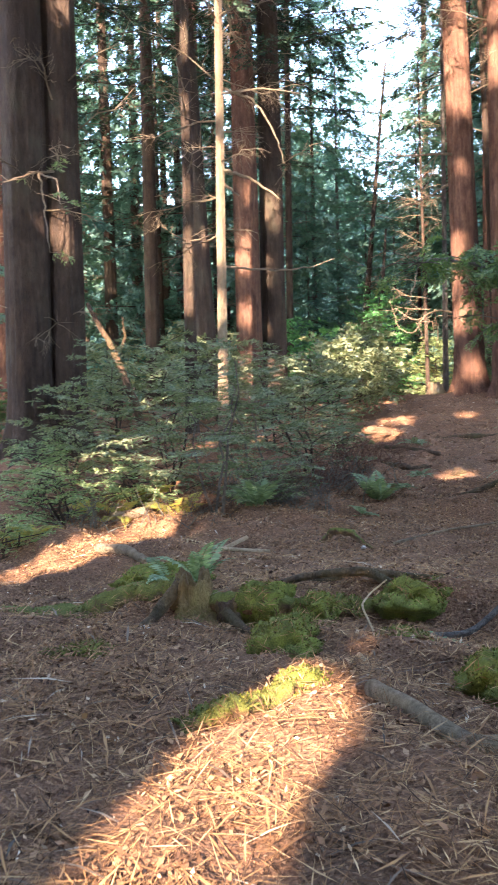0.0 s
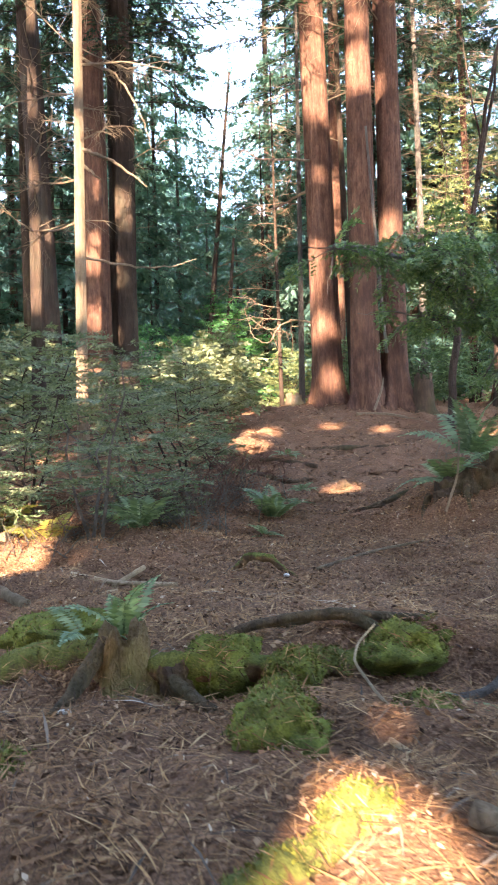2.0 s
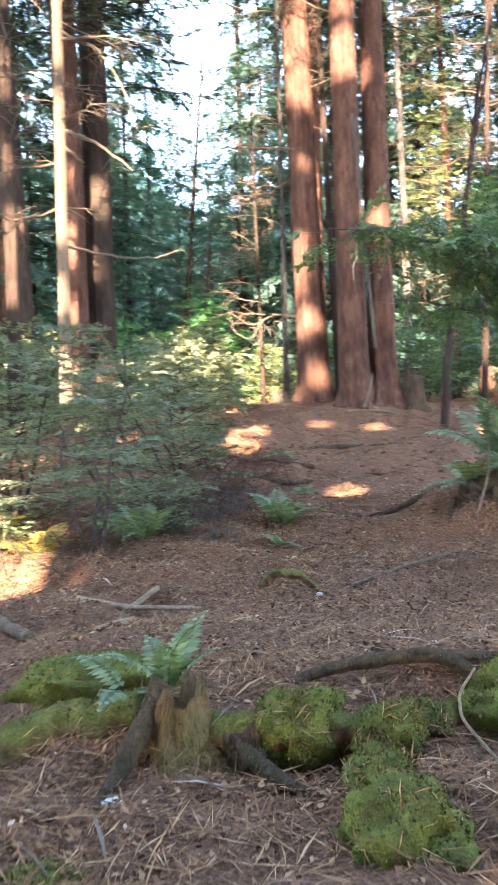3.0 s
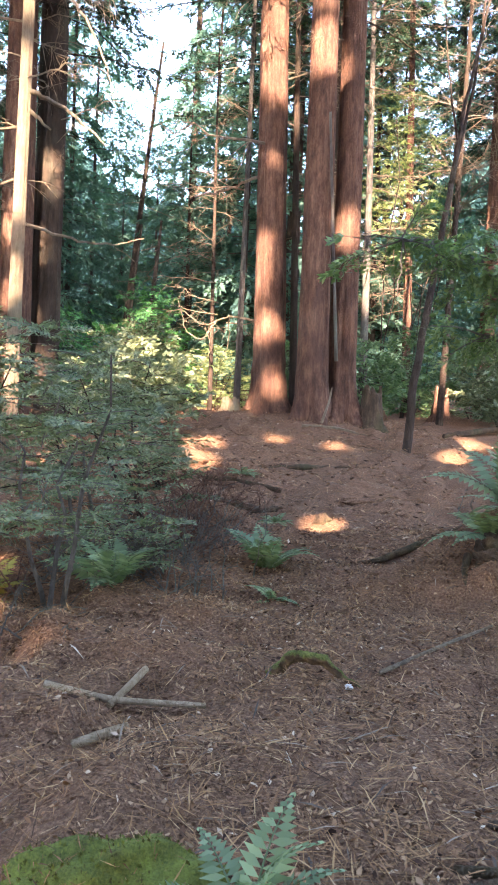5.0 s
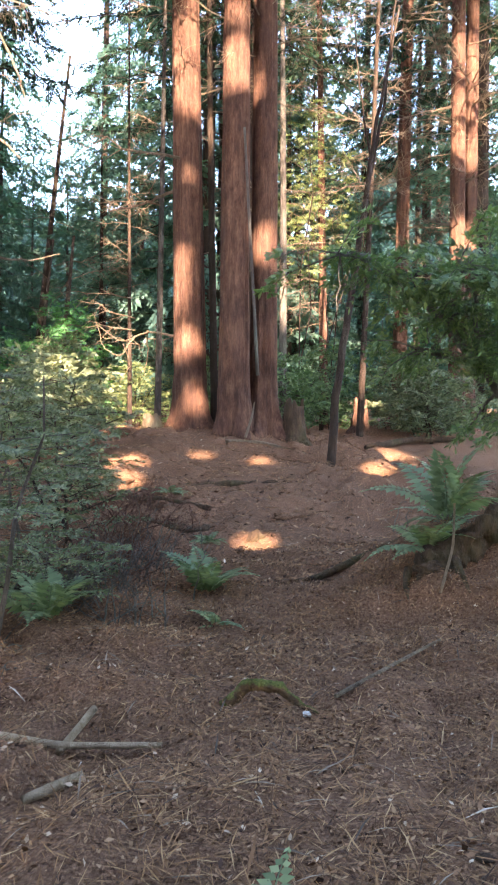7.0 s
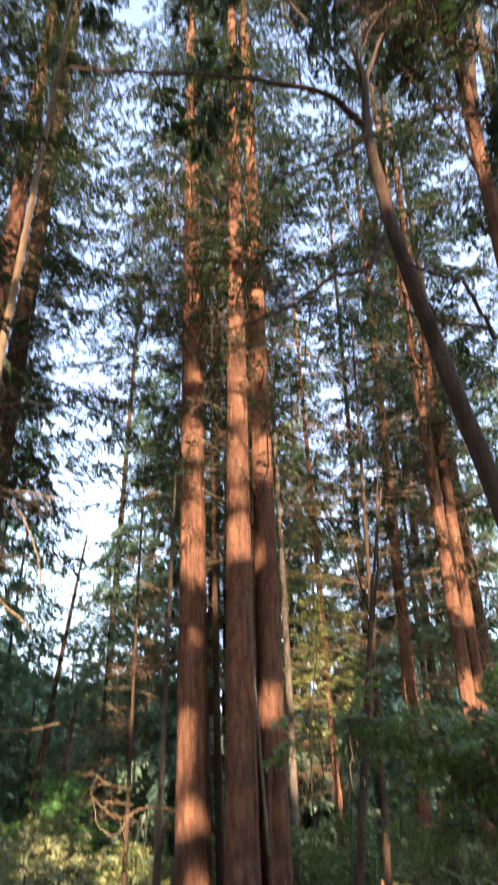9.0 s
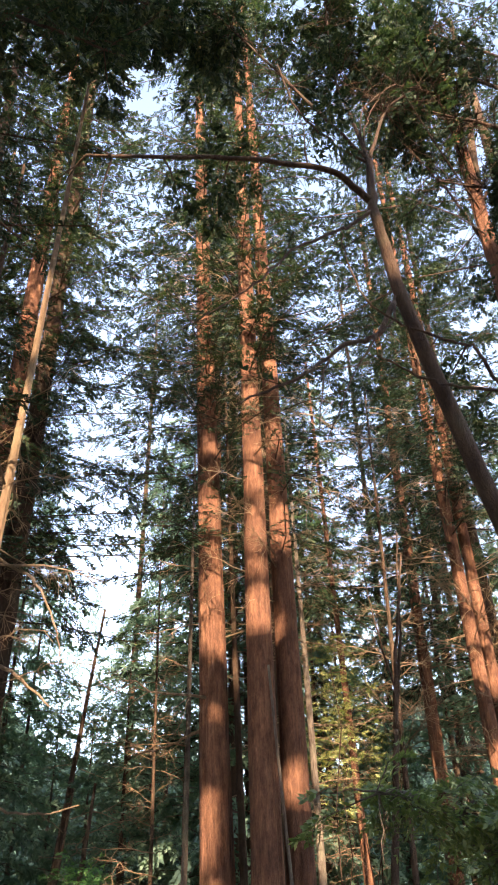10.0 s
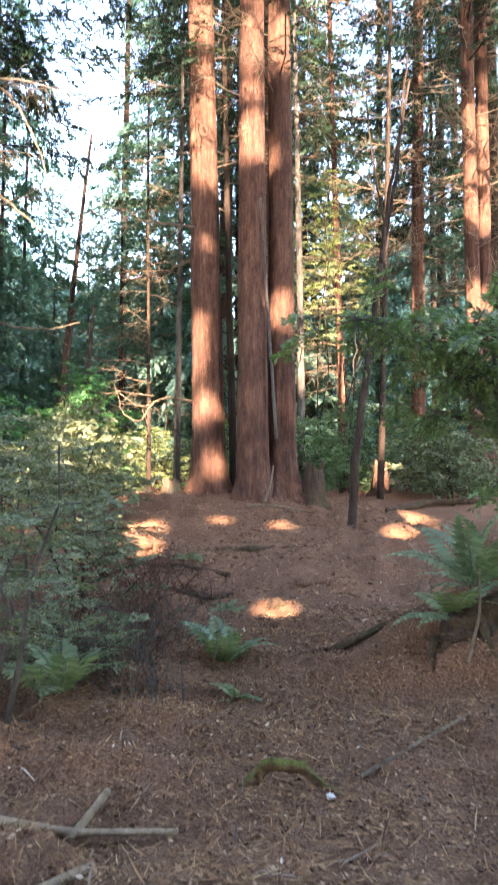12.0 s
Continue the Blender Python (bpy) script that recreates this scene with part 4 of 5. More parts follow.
limb_tree("leaning_tree", [
    (((10.2, 14.0, 0.3), (8.6, 14.0, 4.6), (7.2, 14.0, 9.5), (6.1, 14.0, 14.0), (5.85, 14.0, 16.8), (6.0, 14.0, 18.4)), 0.23, 0.08, 0),
    (((5.85, 14.0, 16.8), (4.9, 14.0, 17.5), (2.6, 14.0, 16.6), (-0.5, 14.0, 14.9)), 0.09, 0.03, 10),
    (((5.84, 14.0, 16.5), (4.94, 14.0, 15.35), (3.8, 13.9, 14.28), (2.8, 13.9, 12.72), (1.62, 13.8, 11.21)), 0.045, 0.01, 0),
    (((5.95, 14.0, 13.6), (5.31, 13.9, 12.32), (4.6, 13.9, 11.91), (3.83, 13.8, 10.97), (3.15, 13.8, 10.37), (2.33, 13.8, 9.7)), 0.06, 0.015, 1),
    (((4.67, 13.7, 14.95), (4.78, 13.7, 13.81), (5.01, 13.7, 12.95), (5.93, 13.7, 12.62), (7.16, 13.8, 12.77), (7.62, 13.8, 12.86), (7.86, 13.8, 12.18), (8.14, 13.8, 11.55)), 0.012, 0.045, 1),
    (((5.18, 13.8, 11.77), (6.01, 13.8, 11.5), (6.91, 13.8, 11.56), (7.97, 13.8, 11.78)), 0.015, 0.035, 1),
    (((6.0, 14.0, 18.3), (5.31, 14.0, 18.39), (4.67, 14.0, 18.79), (4.1, 14.0, 19.36), (3.7, 14.0, 21.1)), 0.04, 0.015, 5),
    (((5.95, 14.0, 18.2), (5.95, 14.0, 19.58), (6.4, 14.0, 20.88), (7.03, 14.0, 22.33)), 0.025, 0.01, 8),
    (((5.9, 14.0, 17.8), (5.83, 13.9, 20.25), (7.24, 13.9, 22.54), (8.62, 13.9, 22.97)), 0.025, 0.01, 30),
    (((6.0, 14.0, 13.8), (5.69, 13.8, 12.76), (5.25, 13.7, 12.29), (4.5, 13.7, 10.93), (3.94, 13.7, 9.54)), 0.03, 0.008, 0),
    (((4.24, 13.9, 11.5), (3.99, 13.8, 10.89), (3.82, 13.8, 9.62)), 0.022, 0.008, 0),
    (((6.0, 14.0, 18.4), (4.0, 14.4, 21.5), (2.4, 15.0, 24.5)), 0.05, 0.02, 40),
    (((6.0, 14.0, 18.4), (5.8, 14.6, 23), (6.4, 15.2, 29)), 0.05, 0.02, 70),
    (((6.0, 14.0, 18.4), (7.6, 14.8, 23), (10.8, 15.5, 28)), 0.05, 0.02, 80)],
    "leaning dark-barked tree with crooked boughs overhead", BARK_DARK, NEEDLES, dict(twig_gap=0.16, twig_len=0.6, leaf_gap=0.07, leaf_len=0.15, leaf_wid=0.075, blade=slivers), 0.4)
limb_tree("leaning_tree", [
    (((12.6, 17.0, 0.2), (12.6, 17.0, 12.0), (12.8, 17.0, 16.0), (12.6, 17.0, 22.6), (13.2, 17.0, 27.3), (14.2, 17.0, 34.0)), 0.24, 0.12, 0),
    (((12.7, 17.0, 21.0), (11.2, 16.6, 23.0), (9.4, 16.2, 24.0)), 0.06, 0.015, 40),
    (((12.8, 17.0, 24.0), (14.0, 16.6, 26.0), (15.2, 16.2, 27.0)), 0.06, 0.015, 30),
    (((12.7, 17.0, 18.5), (11.8, 16.8, 19.2), (10.9, 16.6, 18.8)), 0.04, 0.01, 2),
    (((13.0, 17.0, 26.0), (11.5, 16.6, 29.0), (9.5, 16.0, 31.0)), 0.06, 0.015, 60)],
    "slim dark trunk leaning overhead with leafy boughs", BARK_DARK, NEEDLES, dict(twig_gap=0.16, twig_len=0.6, leaf_gap=0.07, leaf_len=0.15, leaf_wid=0.075, blade=slivers), 0.3)
limb_tree("dark_bough_tree", [
    (((-6.5, 13.0, -0.2), (-6.2, 13.2, 9.0), (-5.6, 13.6, 18.0), (-5.2, 14.0, 27.0)), 0.28, 0.12, 0),
    (((-5.8, 13.4, 16.0), (-3.5, 14.2, 19.0), (0.2, 15.5, 21.5)), 0.09, 0.02, 44),
    (((-5.6, 13.6, 18.0), (-2.6, 14.5, 22.5), (1.8, 15.4, 24.2)), 0.09, 0.02, 50),
    (((-5.4, 13.8, 22.0), (-2.0, 15.0, 25.0), (3.6, 16.4, 26.0)), 0.09, 0.02, 56),
    (((-5.7, 13.4, 14.0), (-3.4, 15.2, 15.0), (-1.2, 17.2, 15.8)), 0.07, 0.02, 18)],
    "tall conifer with long dark boughs reaching overhead", BARK_DARK, NEEDLES, dict(twig_gap=0.2, twig_len=0.85, leaf_gap=0.07, leaf_len=0.15, leaf_wid=0.07, blade=slivers), 0.3)
limb_tree("dark_bough_tree", [
    (((15.5, 12.0, 0.2), (15.0, 12.4, 10.0), (14.4, 13.0, 20.0), (13.8, 13.4, 30.0)), 0.3, 0.12, 0),
    (((14.5, 12.9, 18.0), (12.2, 14.2, 20.5), (9.6, 15.5, 21.5)), 0.09, 0.02, 60),
    (((14.3, 13.0, 21.0), (11.5, 14.5, 24.0), (7.8, 16.0, 25.5)), 0.09, 0.02, 90),
    (((14.1, 13.2, 24.0), (10.8, 15.0, 27.5), (6.0, 16.6, 28.5)), 0.09, 0.02, 100),
    (((14.0, 13.3, 26.0), (12.5, 14.5, 29.0), (10.0, 15.5, 31.0)), 0.08, 0.02, 50)],
    "tall conifer with dark boughs spreading high overhead", BARK_DARK, NEEDLES, dict(twig_gap=0.2, twig_len=0.85, leaf_gap=0.07, leaf_len=0.15, leaf_wid=0.07, blade=slivers), 0.3)
limb_tree("dead_snag", [
    (((-2.04, 16.0, 0.9), (-2.5, 16.0, 2.4), (-3.14, 16.0, 3.7)), 0.09, 0.04, 0),
    (((-2.6, 16.0, 2.6), (-2.4, 15.9, 3.0), (-2.45, 15.9, 3.4)), 0.04, 0.015, 0)],
    "broken dead stem leaning among shrubs", ROT_WOOD, BROAD_LEAF, HEM)
limb_tree("bare_bough", [
    (((-0.5, 18.0, 6.8), (0.1, 18.0, 6.65), (0.8, 18.0, 6.12)), 0.045, 0.015, 0),
    (((-0.45, 18.0, 6.5), (-0.1, 17.9, 6.2)), 0.035, 0.015, 0),
    (((-0.5, 18.0, 4.7), (0.82, 20.5, 5.0), (1.8, 22.3, 5.4), (2.43, 22.3, 5.6)), 0.03, 0.012, 0),
    (((-0.5, 18.0, 8.6), (0.3, 18.0, 8.3), (0.75, 18.0, 7.5), (0.9, 18, 6.9)), 0.03, 0.01, 0)],
    "sun-bleached bare boughs sticking out from a pale trunk", DEAD_WOOD, BROAD_LEAF, HEM, category="branch")


limb_tree("golden_bough", [
    (((-4.5, 19.5, 7.3), (-4.6, 18.4, 7.0), (-5.1, 17.4, 6.5)), 0.04, 0.01, 9),
    (((-4.6, 18.6, 7.0), (-4.1, 17.9, 6.7), (-3.9, 17.4, 6.0)), 0.025, 0.008, 6),
    (((-4.6, 18.4, 7.0), (-4.4, 18.0, 6.0), (-4.3, 17.9, 5.1)), 0.025, 0.008, 1)],
    "drooping bough with golden sunlit leaves on a dark trunk", DEAD_WOOD, YELLOW_LEAF, dict(twig_gap=0.1, twig_len=0.3, leaf_gap=0.06, leaf_len=0.08, leaf_wid=0.035), category="branch")
limb_tree("bare_bough", [
    (((6.9, 27.0, 4.6), (6.6, 28.6, 4.9), (6.2, 29.8, 4.6), (5.6, 30.6, 5.2)), 0.04, 0.012, 0),
    (((6.6, 28.6, 4.9), (6.9, 29.4, 4.2), (7.0, 30.0, 3.7)), 0.025, 0.008, 0),
    (((6.4, 29.2, 4.8), (6.0, 29.4, 4.1), (5.5, 29.6, 4.4), (5.2, 29.6, 5.4)), 0.025, 0.008, 0),
    (((6.2, 29.8, 4.6), (6.6, 30.2, 3.9), (6.3, 30.5, 3.4)), 0.02, 0.006, 0),
    (((6.9, 27.0, 8.9), (6.2, 28.0, 8.6), (5.3, 28.5, 8.4)), 0.05, 0.02, 0)],
    "tangle of bare pale boughs beside a redwood trunk", DEAD_WOOD, BROAD_LEAF, HEM, category="branch")
for k, (x, y, h, r) in enumerate(((-2.9, 12.0, 0.9, 0.9), (-1.9, 12.9, 0.8, 0.8), (-3.6, 13.4, 1.1, 1.0), (0.3, 13.4, 0.7, 0.8), (-3.2, 10.2, 0.6, 0.6))):
    bush(240 + k, x, y, h, r, 24, YELLOW_LEAF if k != 3 else SHRUB_LEAF, "low dry undergrowth of thin twigs and yellow-green leaves", FINE, group="low undergrowth", name="undergrowth", low=0.05)
for k, (x, y, z, a) in enumerate(((6.9, 26.4, 9.6, 170), (9.4, 25.5, 17.5, 10), (9.4, 25.5, 18.8, -15), (9.4, 25.5, 16.6, 25), (9.4, 25.5, 20.4, 5), (9.3, 25.5, 21.8, 40), (7.0, 31.0, 5.6, 200), (7.0, 31.0, 5.2, 160), (7.2, 30.8, 4.6, 230), (6.9, 31.1, 6.3, 185), (7.2, 30.6, 4.9, 20))):
    rng = np.random.default_rng(700 + k)
    ob = thing("bare_bough", (x, y, z), "bare pale bough growing from a redwood trunk", "branch", "bare boughs of the redwoods", turn=a)
    part("bough", mesh_of("bough", *bare_branch(rng, 3.4 if k < 6 else 2.3, 0.05 if k < 6 else 0.024, 12, rng.uniform(-0.1, 0.2)), DEAD_WOOD), ob)


def dry_brush(seed, x, y, n, length):
    rng = np.random.default_rng(seed)
    ob = thing("dry_brush", (x, y, ground_at(x, y)), "tangle of thin dry brown twigs on the ground", "brushwood", "dry brush of the forest floor")
    out = []
    for _ in range(n):
        v, f = bare_branch(rng, length * rng.uniform(0.5, 1.0), 0.01, 6, 0.1)
        m = np.array(pose(0, 0, 0, rng.uniform(-40, 40), rng.uniform(-75, -5), rng.uniform(0, 360)).to_3x3())
        out.append((v @ m.T + [rng.normal(0, 0.35), rng.normal(0, 0.35), 0], f))
    part("twigwork", mesh_of("twigwork", *merged(out), BARK_RED if seed % 2 else BARK_GREY), ob, kind="stuff")


for k, (x, y, n, size) in enumerate(((1.5, 14.9, 50, 1.0), (2.2, 16.6, 40, 0.9), (0.7, 13.4, 50, 1.0), (1.0, 14.2, 50, 1.0), (0.6, 12.6, 30, 0.7), (1.9, 15.8, 36, 0.8), (-0.3, 12.9, 22, 0.8), (-1.2, 12.6, 26, 0.8), (-2.4, 11.6, 26, 0.7), (-2.9, 13.0, 24, 0.8), (5.2, 12.6, 18, 0.7), (2.7, 18.0, 18, 0.7), (-0.8, 11.9, 18, 0.6))):
    dry_brush(600 + k, x, y, n, size)


# ---- ferns ----
def frond(rng, length, pairs=16, width=0.2):
    s = np.linspace(0.12, 1, pairs)
    mid = np.stack([s * length * 0.92, np.zeros(pairs), length * (0.75 * s - 0.62 * s ** 2)], axis=1)
    way = unit(np.gradient(mid, axis=0))
    out = []
    for sgn in (1, -1):
        D = unit(np.array([0.35, sgn * 1.0, -0.12]) + rng.normal(0, 0.06, (pairs, 3)))
        L = length * width * np.sin(np.clip(s * 1.05, 0, 1) ** 0.75 * math.pi) + 0.012
        out.append(kites(mid, D, unit(np.cross(np.cross(way, D), D)), L, np.full(pairs, length * 0.07)))
    out.append(tube(mid[::3], np.linspace(0.005, 0.002, len(mid[::3])), 4, False))
    return merged(out)


def fern(seed, x, y, length, n, mat, label, up=0.0, name="sword_fern", rise=(-28, 22)):
    rng = np.random.default_rng(seed)
    ob = thing(name, (x, y, ground_at(x, y) + up - 0.02), label, "fern", "ferns of the forest floor")
    fronds = [mesh_of("frond", *frond(rng, length * k), mat) for k in (0.8, 1.0)]
    for i in range(n):
        part("frond", fronds[i % 2], ob, at=pose(0, 0, 0, rng.uniform(-12, 12), rng.uniform(*rise), i * 360 / n + rng.uniform(-18, 18)))


FERN = "green sword fern with arching fronds"
fern(301, 2.05, 13.2, 0.8, 13, FERN_LEAF, FERN, rise=(-45, -5))
fern(302, 0.05, 12.3, 0.9, 12, FERN_LEAF, "sword fern in shade with long low fronds", rise=(-35, 0))
fern(303, 4.75, 12.3, 1.15, 12, FERN_LEAF, "large sword fern on an earth bank", 0.1, rise=(-55, -5))
fern(304, 4.25, 12.0, 0.8, 12, FERN_LEAF, FERN, 0.05)
fern(305, -0.47, 6.98, 0.54, 6, FERN_LEAF, "small fern on a mossy stump", 0.06, rise=(-60, -25))
fern(316, -0.72, 6.75, 0.4, 3, FERN_LEAF, "small drooping fern beside a stump", 0.14, rise=(-20, 25))
fern(307, -1.75, 13.2, 0.8, 12, FERN_GOLD, "golden fern lit by the sun")
fern(308, -2.5, 12.6, 0.7, 10, FERN_GOLD, "golden fern standing in the sun")
fern(317, -1.15, 12.55, 0.75, 11, FERN_GOLD, "golden fern among dry undergrowth")
fern(318, -2.0, 12.2, 0.65, 9, FERN_GOLD, "golden fern bent over dry litter")
fern(309, 3.35, 16.1, 0.45, 9, FERN_LEAF, "small fern at the path side")
fern(310, 1.65, 12.0, 0.35, 8, FERN_LEAF, "small fern among litter")
fern(311, 5.6, 13.2, 0.9, 12, FERN_LEAF, FERN, 0.1)
fern(312, -3.0, 10.8, 0.7, 10, FERN_GOLD, "dry golden fern in the sun")
fern(313, 3.9, 19.2, 0.5, 9, FERN_LEAF, "small fern at the foot of the slope")
fern(314, 2.6, 14.6, 0.4, 8, FERN_LEAF, "small fern at the path side")
fern(315, 1.3, 5.9, 0.3, 7, FERN_LEAF, "small fern among mossy roots")


# ---- roots, stumps, logs and stones ----
def lump(seed, x, y, z, size, turn, mat, label, name, category):
    rng = np.random.default_rng(seed)
    bm = bmesh.new()
    bmesh.ops.create_icosphere(bm, subdivisions=4, radius=1)
    off = Vector(rng.uniform(0, 50, 3))
    for v in bm.verts:
        d = noise.noise(v.co * 1.6 + off) * 0.4 + noise.noise(v.co * 3.5 + off) * 0.22 + noise.noise(v.co * 9 + off) * 0.1
        v.co *= 1 + d
        v.co = Vector((v.co.x * size[0], v.co.y * size[1], v.co.z * size[2]))
    me = bpy.data.meshes.new(name)
    bm.to_mesh(me)
    bm.free()
    me.materials.append(mat)
    me.polygons.foreach_set("use_smooth", np.ones(len(me.polygons), dtype=bool))
    ob = new(name, me)
    ob.matrix_basis = pose(x, y, z, 0, 0, turn)
    if mat in (MOSS, MOSSY_WOOD):
        tufts(rng, ob, me)
    return tagged(ob, label, category)


def tufts(rng, ob, me, n=1600, size=0.022):
    """Short moss shoots on the upper side of a root, with some needles caught in them."""
    co, no = np.empty(len(me.vertices) * 3), np.empty(len(me.vertices) * 3)
    me.vertices.foreach_get("co", co)
    me.vertex_normals.foreach_get("vector", no)
    co, no = co.reshape(-1, 3), no.reshape(-1, 3)
    pick = np.flatnonzero(no[:, 2] > -0.1)
    pick = pick[rng.integers(0, len(pick), n)]
    P = co[pick] + rng.normal(0, 0.012, (n, 3)) * (1 - np.abs(no[pick]))
    D = unit(no[pick] + rng.normal(0, 0.55, (n, 3)))
    S = unit(np.cross(D, rng.normal(0, 1, (n, 3))))
    L = size * rng.uniform(0.4, 1.2, n)
    part("moss_tuft", mesh_of("moss_tuft", *kites(P - no[pick] * 0.004, D, S, L, L * 0.5), MOSS_TUFT), ob, kind="stuff")
    k = n // 9
    S2 = unit(np.cross(no[pick[:k]], rng.normal(0, 1, (k, 3))))
    L2 = rng.uniform(0.03, 0.12, k)
    part("caught_needle", mesh_of("caught_needle", *kites(P[:k] + no[pick[:k]] * 0.012, S2, unit(np.cross(no[pick[:k]], S2)), L2, L2 * 0.06), STRANDS), ob, kind="stuff")


def wood_piece(seed, pts, r0, r1, mat, label, name, category, sides=12, rough=0.08):
    """A log, root or stick along points."""
    rng = np.random.default_rng(seed)
    pts = np.asarray(pts, float)
    n = len(pts) * (14 if r0 > 0.05 else 6)
    sides = 20 if r0 > 0.05 else 10
    u = np.linspace(0, len(pts) - 1, n)
    p = np.stack([np.interp(u, np.arange(len(pts)), pts[:, k]) for k in range(3)], axis=1)
    for _ in range(3):
        p[1:-1] = (p[:-2] + p[1:-1] * 2 + p[2:]) / 4
    r = np.linspace(r0, r1, n) * (1 + rng.normal(0, rough * 0.2, n))
    p[1:-1] += rng.normal(0, rough * 0.12 * r0, p[1:-1].shape)
    v, f = tube(p - p[0], r, sides)
    if r0 > 0.05:
        mid = np.concatenate([np.repeat(p - p[0], sides, axis=0), p[:1] - p[0], p[-1:] - p[0]])
        k = np.array([1 + 3.5 * rough * (noise.noise(Vector(q) * 5 + Vector((seed, 0, 0))) + 0.5 * noise.noise(Vector(q) * 14)) for q in v])
        v = mid + (v - mid) * k[:, None]
    me = mesh_of(name, v, f, mat, True)
    ob = new(name, me)
    ob.location = p[0]
    if mat in (MOSS, MOSSY_WOOD) and max(r0, r1) > 0.09:
        tufts(rng, ob, me, 1500)
    return tagged(ob, label, category)


def on_ground(pts, lift=0.0):
    return [(x, y, ground_at(x, y) + h + lift) for x, y, h in pts]


def stump(seed, x, y, radius, height, mat, label, jag=0.5, name="stump"):
    """A hollow broken stump with a ragged rim."""
    rng = np.random.default_rng(seed)
    sides, rings = 28, 9
    ang = np.linspace(0, 2 * np.pi, sides, endpoint=False)
    top = height * (1 - jag * np.abs(np.convolve(rng.normal(0, 1, sides + 4), np.ones(5) / 5, "valid")) * 1.3)
    v = []
    for k in range(rings):
        s = k / (rings - 1)
        r = radius * (1 - 0.25 * s + 0.7 * (1 - s) ** 4 * (1 + 0.5 * np.sin(ang * 5 + seed)))
        r = r * (1 + rng.normal(0, 0.05, sides))
        v.append(np.stack([r * np.cos(ang), r * np.sin(ang), -0.15 + (top + 0.15) * s], axis=1))
    v.append(np.stack([0.55 * radius * np.cos(ang), 0.55 * radius * np.sin(ang), top - 0.02], axis=1))
    v.append(np.stack([0.4 * radius * np.cos(ang), 0.4 * radius * np.sin(ang), np.full(sides, height * 0.3)], axis=1))
    v.append(np.zeros((sides, 3)) + [0, 0, height * 0.25])
    m = len(v)
    i, j = np.meshgrid(np.arange(m - 1), np.arange(sides), indexing="ij")
    k = (j + 1) % sides
    f = np.stack([i * sides + j, i * sides + k, (i + 1) * sides + k, (i + 1) * sides + j], axis=-1).reshape(-1, 4)
    ob = new(name, mesh_of(name, np.concatenate(v), f, mat, True))
    ob.location = (x, y, ground_at(x, y))
    return tagged(ob, label, "stump")


stump(401, -0.5, 6.55, 0.18, 0.3, STUMP_WOOD, "small broken stump of tan rotten wood with moss", 0.55)
stump(403, 14.15, 28.0, 0.3, 1.25, BARK_RED, "reddish broken stump catching the sun", 0.4)
stump(404, 6.2, 26.9, 0.32, 0.5, BARK_PALE, "pale broken stump bright in the sun", 0.5)
wood_piece(411, [(-0.4, 6.55, -0.05), (-0.1, 6.45, -0.05), (0.35, 6.38, -0.09), (0.8, 6.5, -0.14), (1.2, 6.65, -0.16)], 0.09, 0.08, MOSSY_WOOD, "thick mossy root running from a small stump", "mossy_root", "root", rough=0.17)
wood_piece(412, [(0.4, 6.3, -0.12), (0.28, 5.85, -0.17), (0.2, 5.5, -0.14), (0.25, 5.2, -0.25)], 0.08, 0.07, MOSSY_WOOD, "mossy side root ending in a green hump", "mossy_root", "root", rough=0.17)
lump(409, 0.06, 6.48, -0.07, (0.25, 0.17, 0.19), 5, MOSS, "thick green moss cushion on a root", "mossy_root", "root")
lump(426, 0.3, 5.95, -0.15, (0.15, 0.2, 0.14), 15, MOSS, "small dull green moss cushion on a root", "mossy_root", "root")
lump(427, 0.72, 6.5, -0.14, (0.16, 0.13, 0.12), 70, MOSSY_WOOD, "brown rotten knob with patchy moss", "mossy_root", "root")
lump(428, -0.2, 6.42, -0.12, (0.12, 0.1, 0.13), 20, ROT_WOOD, "dark rotten knob at a stump's foot", "root_knob", "root")
lump(410, 0.46, 6.3, -0.08, (0.19, 0.15, 0.15), 40, MOSS, "green moss cushion on a root", "mossy_root", "root")
lump(413, 0.18, 5.5, -0.12, (0.24, 0.22, 0.19), 30, MOSS, "rounded hump of bright green moss", "mossy_root", "root")
lump(471, 1.5, 6.75, -0.07, (0.22, 0.2, 0.13), 50, MOSS, "small mossy hump over a root", "mossy_root", "root")
lump(414, 1.22, 6.55, -0.07, (0.26, 0.22, 0.16), -5, MOSS, "broad mossy hump over a root", "mossy_root", "root")
wood_piece(415, [(-0.42, 4.18, -0.13), (-0.2, 4.3, -0.1), (0.05, 4.45, -0.1), (0.3, 4.68, -0.12)], 0.06, 0.11, MOSSY_WOOD, "low yellow-green mossy root lit by the sun", "mossy_root", "root", rough=0.2)
lump(416, 0.25, 4.62, -0.1, (0.17, 0.14, 0.12), 35, MOSS, "yellow-green mossy hump lit by the sun", "mossy_root", "root")
lump(417, 1.32, 4.55, -0.05, (0.22, 0.25, 0.17), 0, MOSS, "mossy stone beside a log", "mossy_stone", "stone")
lump(418, 1.0, 5.7, -0.17, (0.2, 0.14, 0.1), 0, MOSS, "low mossy hump among fallen needles", "mossy_root", "root")
lump(425, -0.82, 7.5, -0.06, (0.42, 0.2, 0.16), -8, MOSS, "low mossy hump beside a small stump", "mossy_root", "root")
lump(424, -1.2, 5.6, ground_at(-1.2, 5.6) - 0.02, (0.24, 0.15, 0.06), 0, MOSS, "low patch of green moss on the litter", "moss_patch", "moss")
lump(420, 4.1, 15.95, 0.12, (0.16, 0.13, 0.14), 0, ROT_WOOD, "small dark root knob on the path", "root_knob", "root")
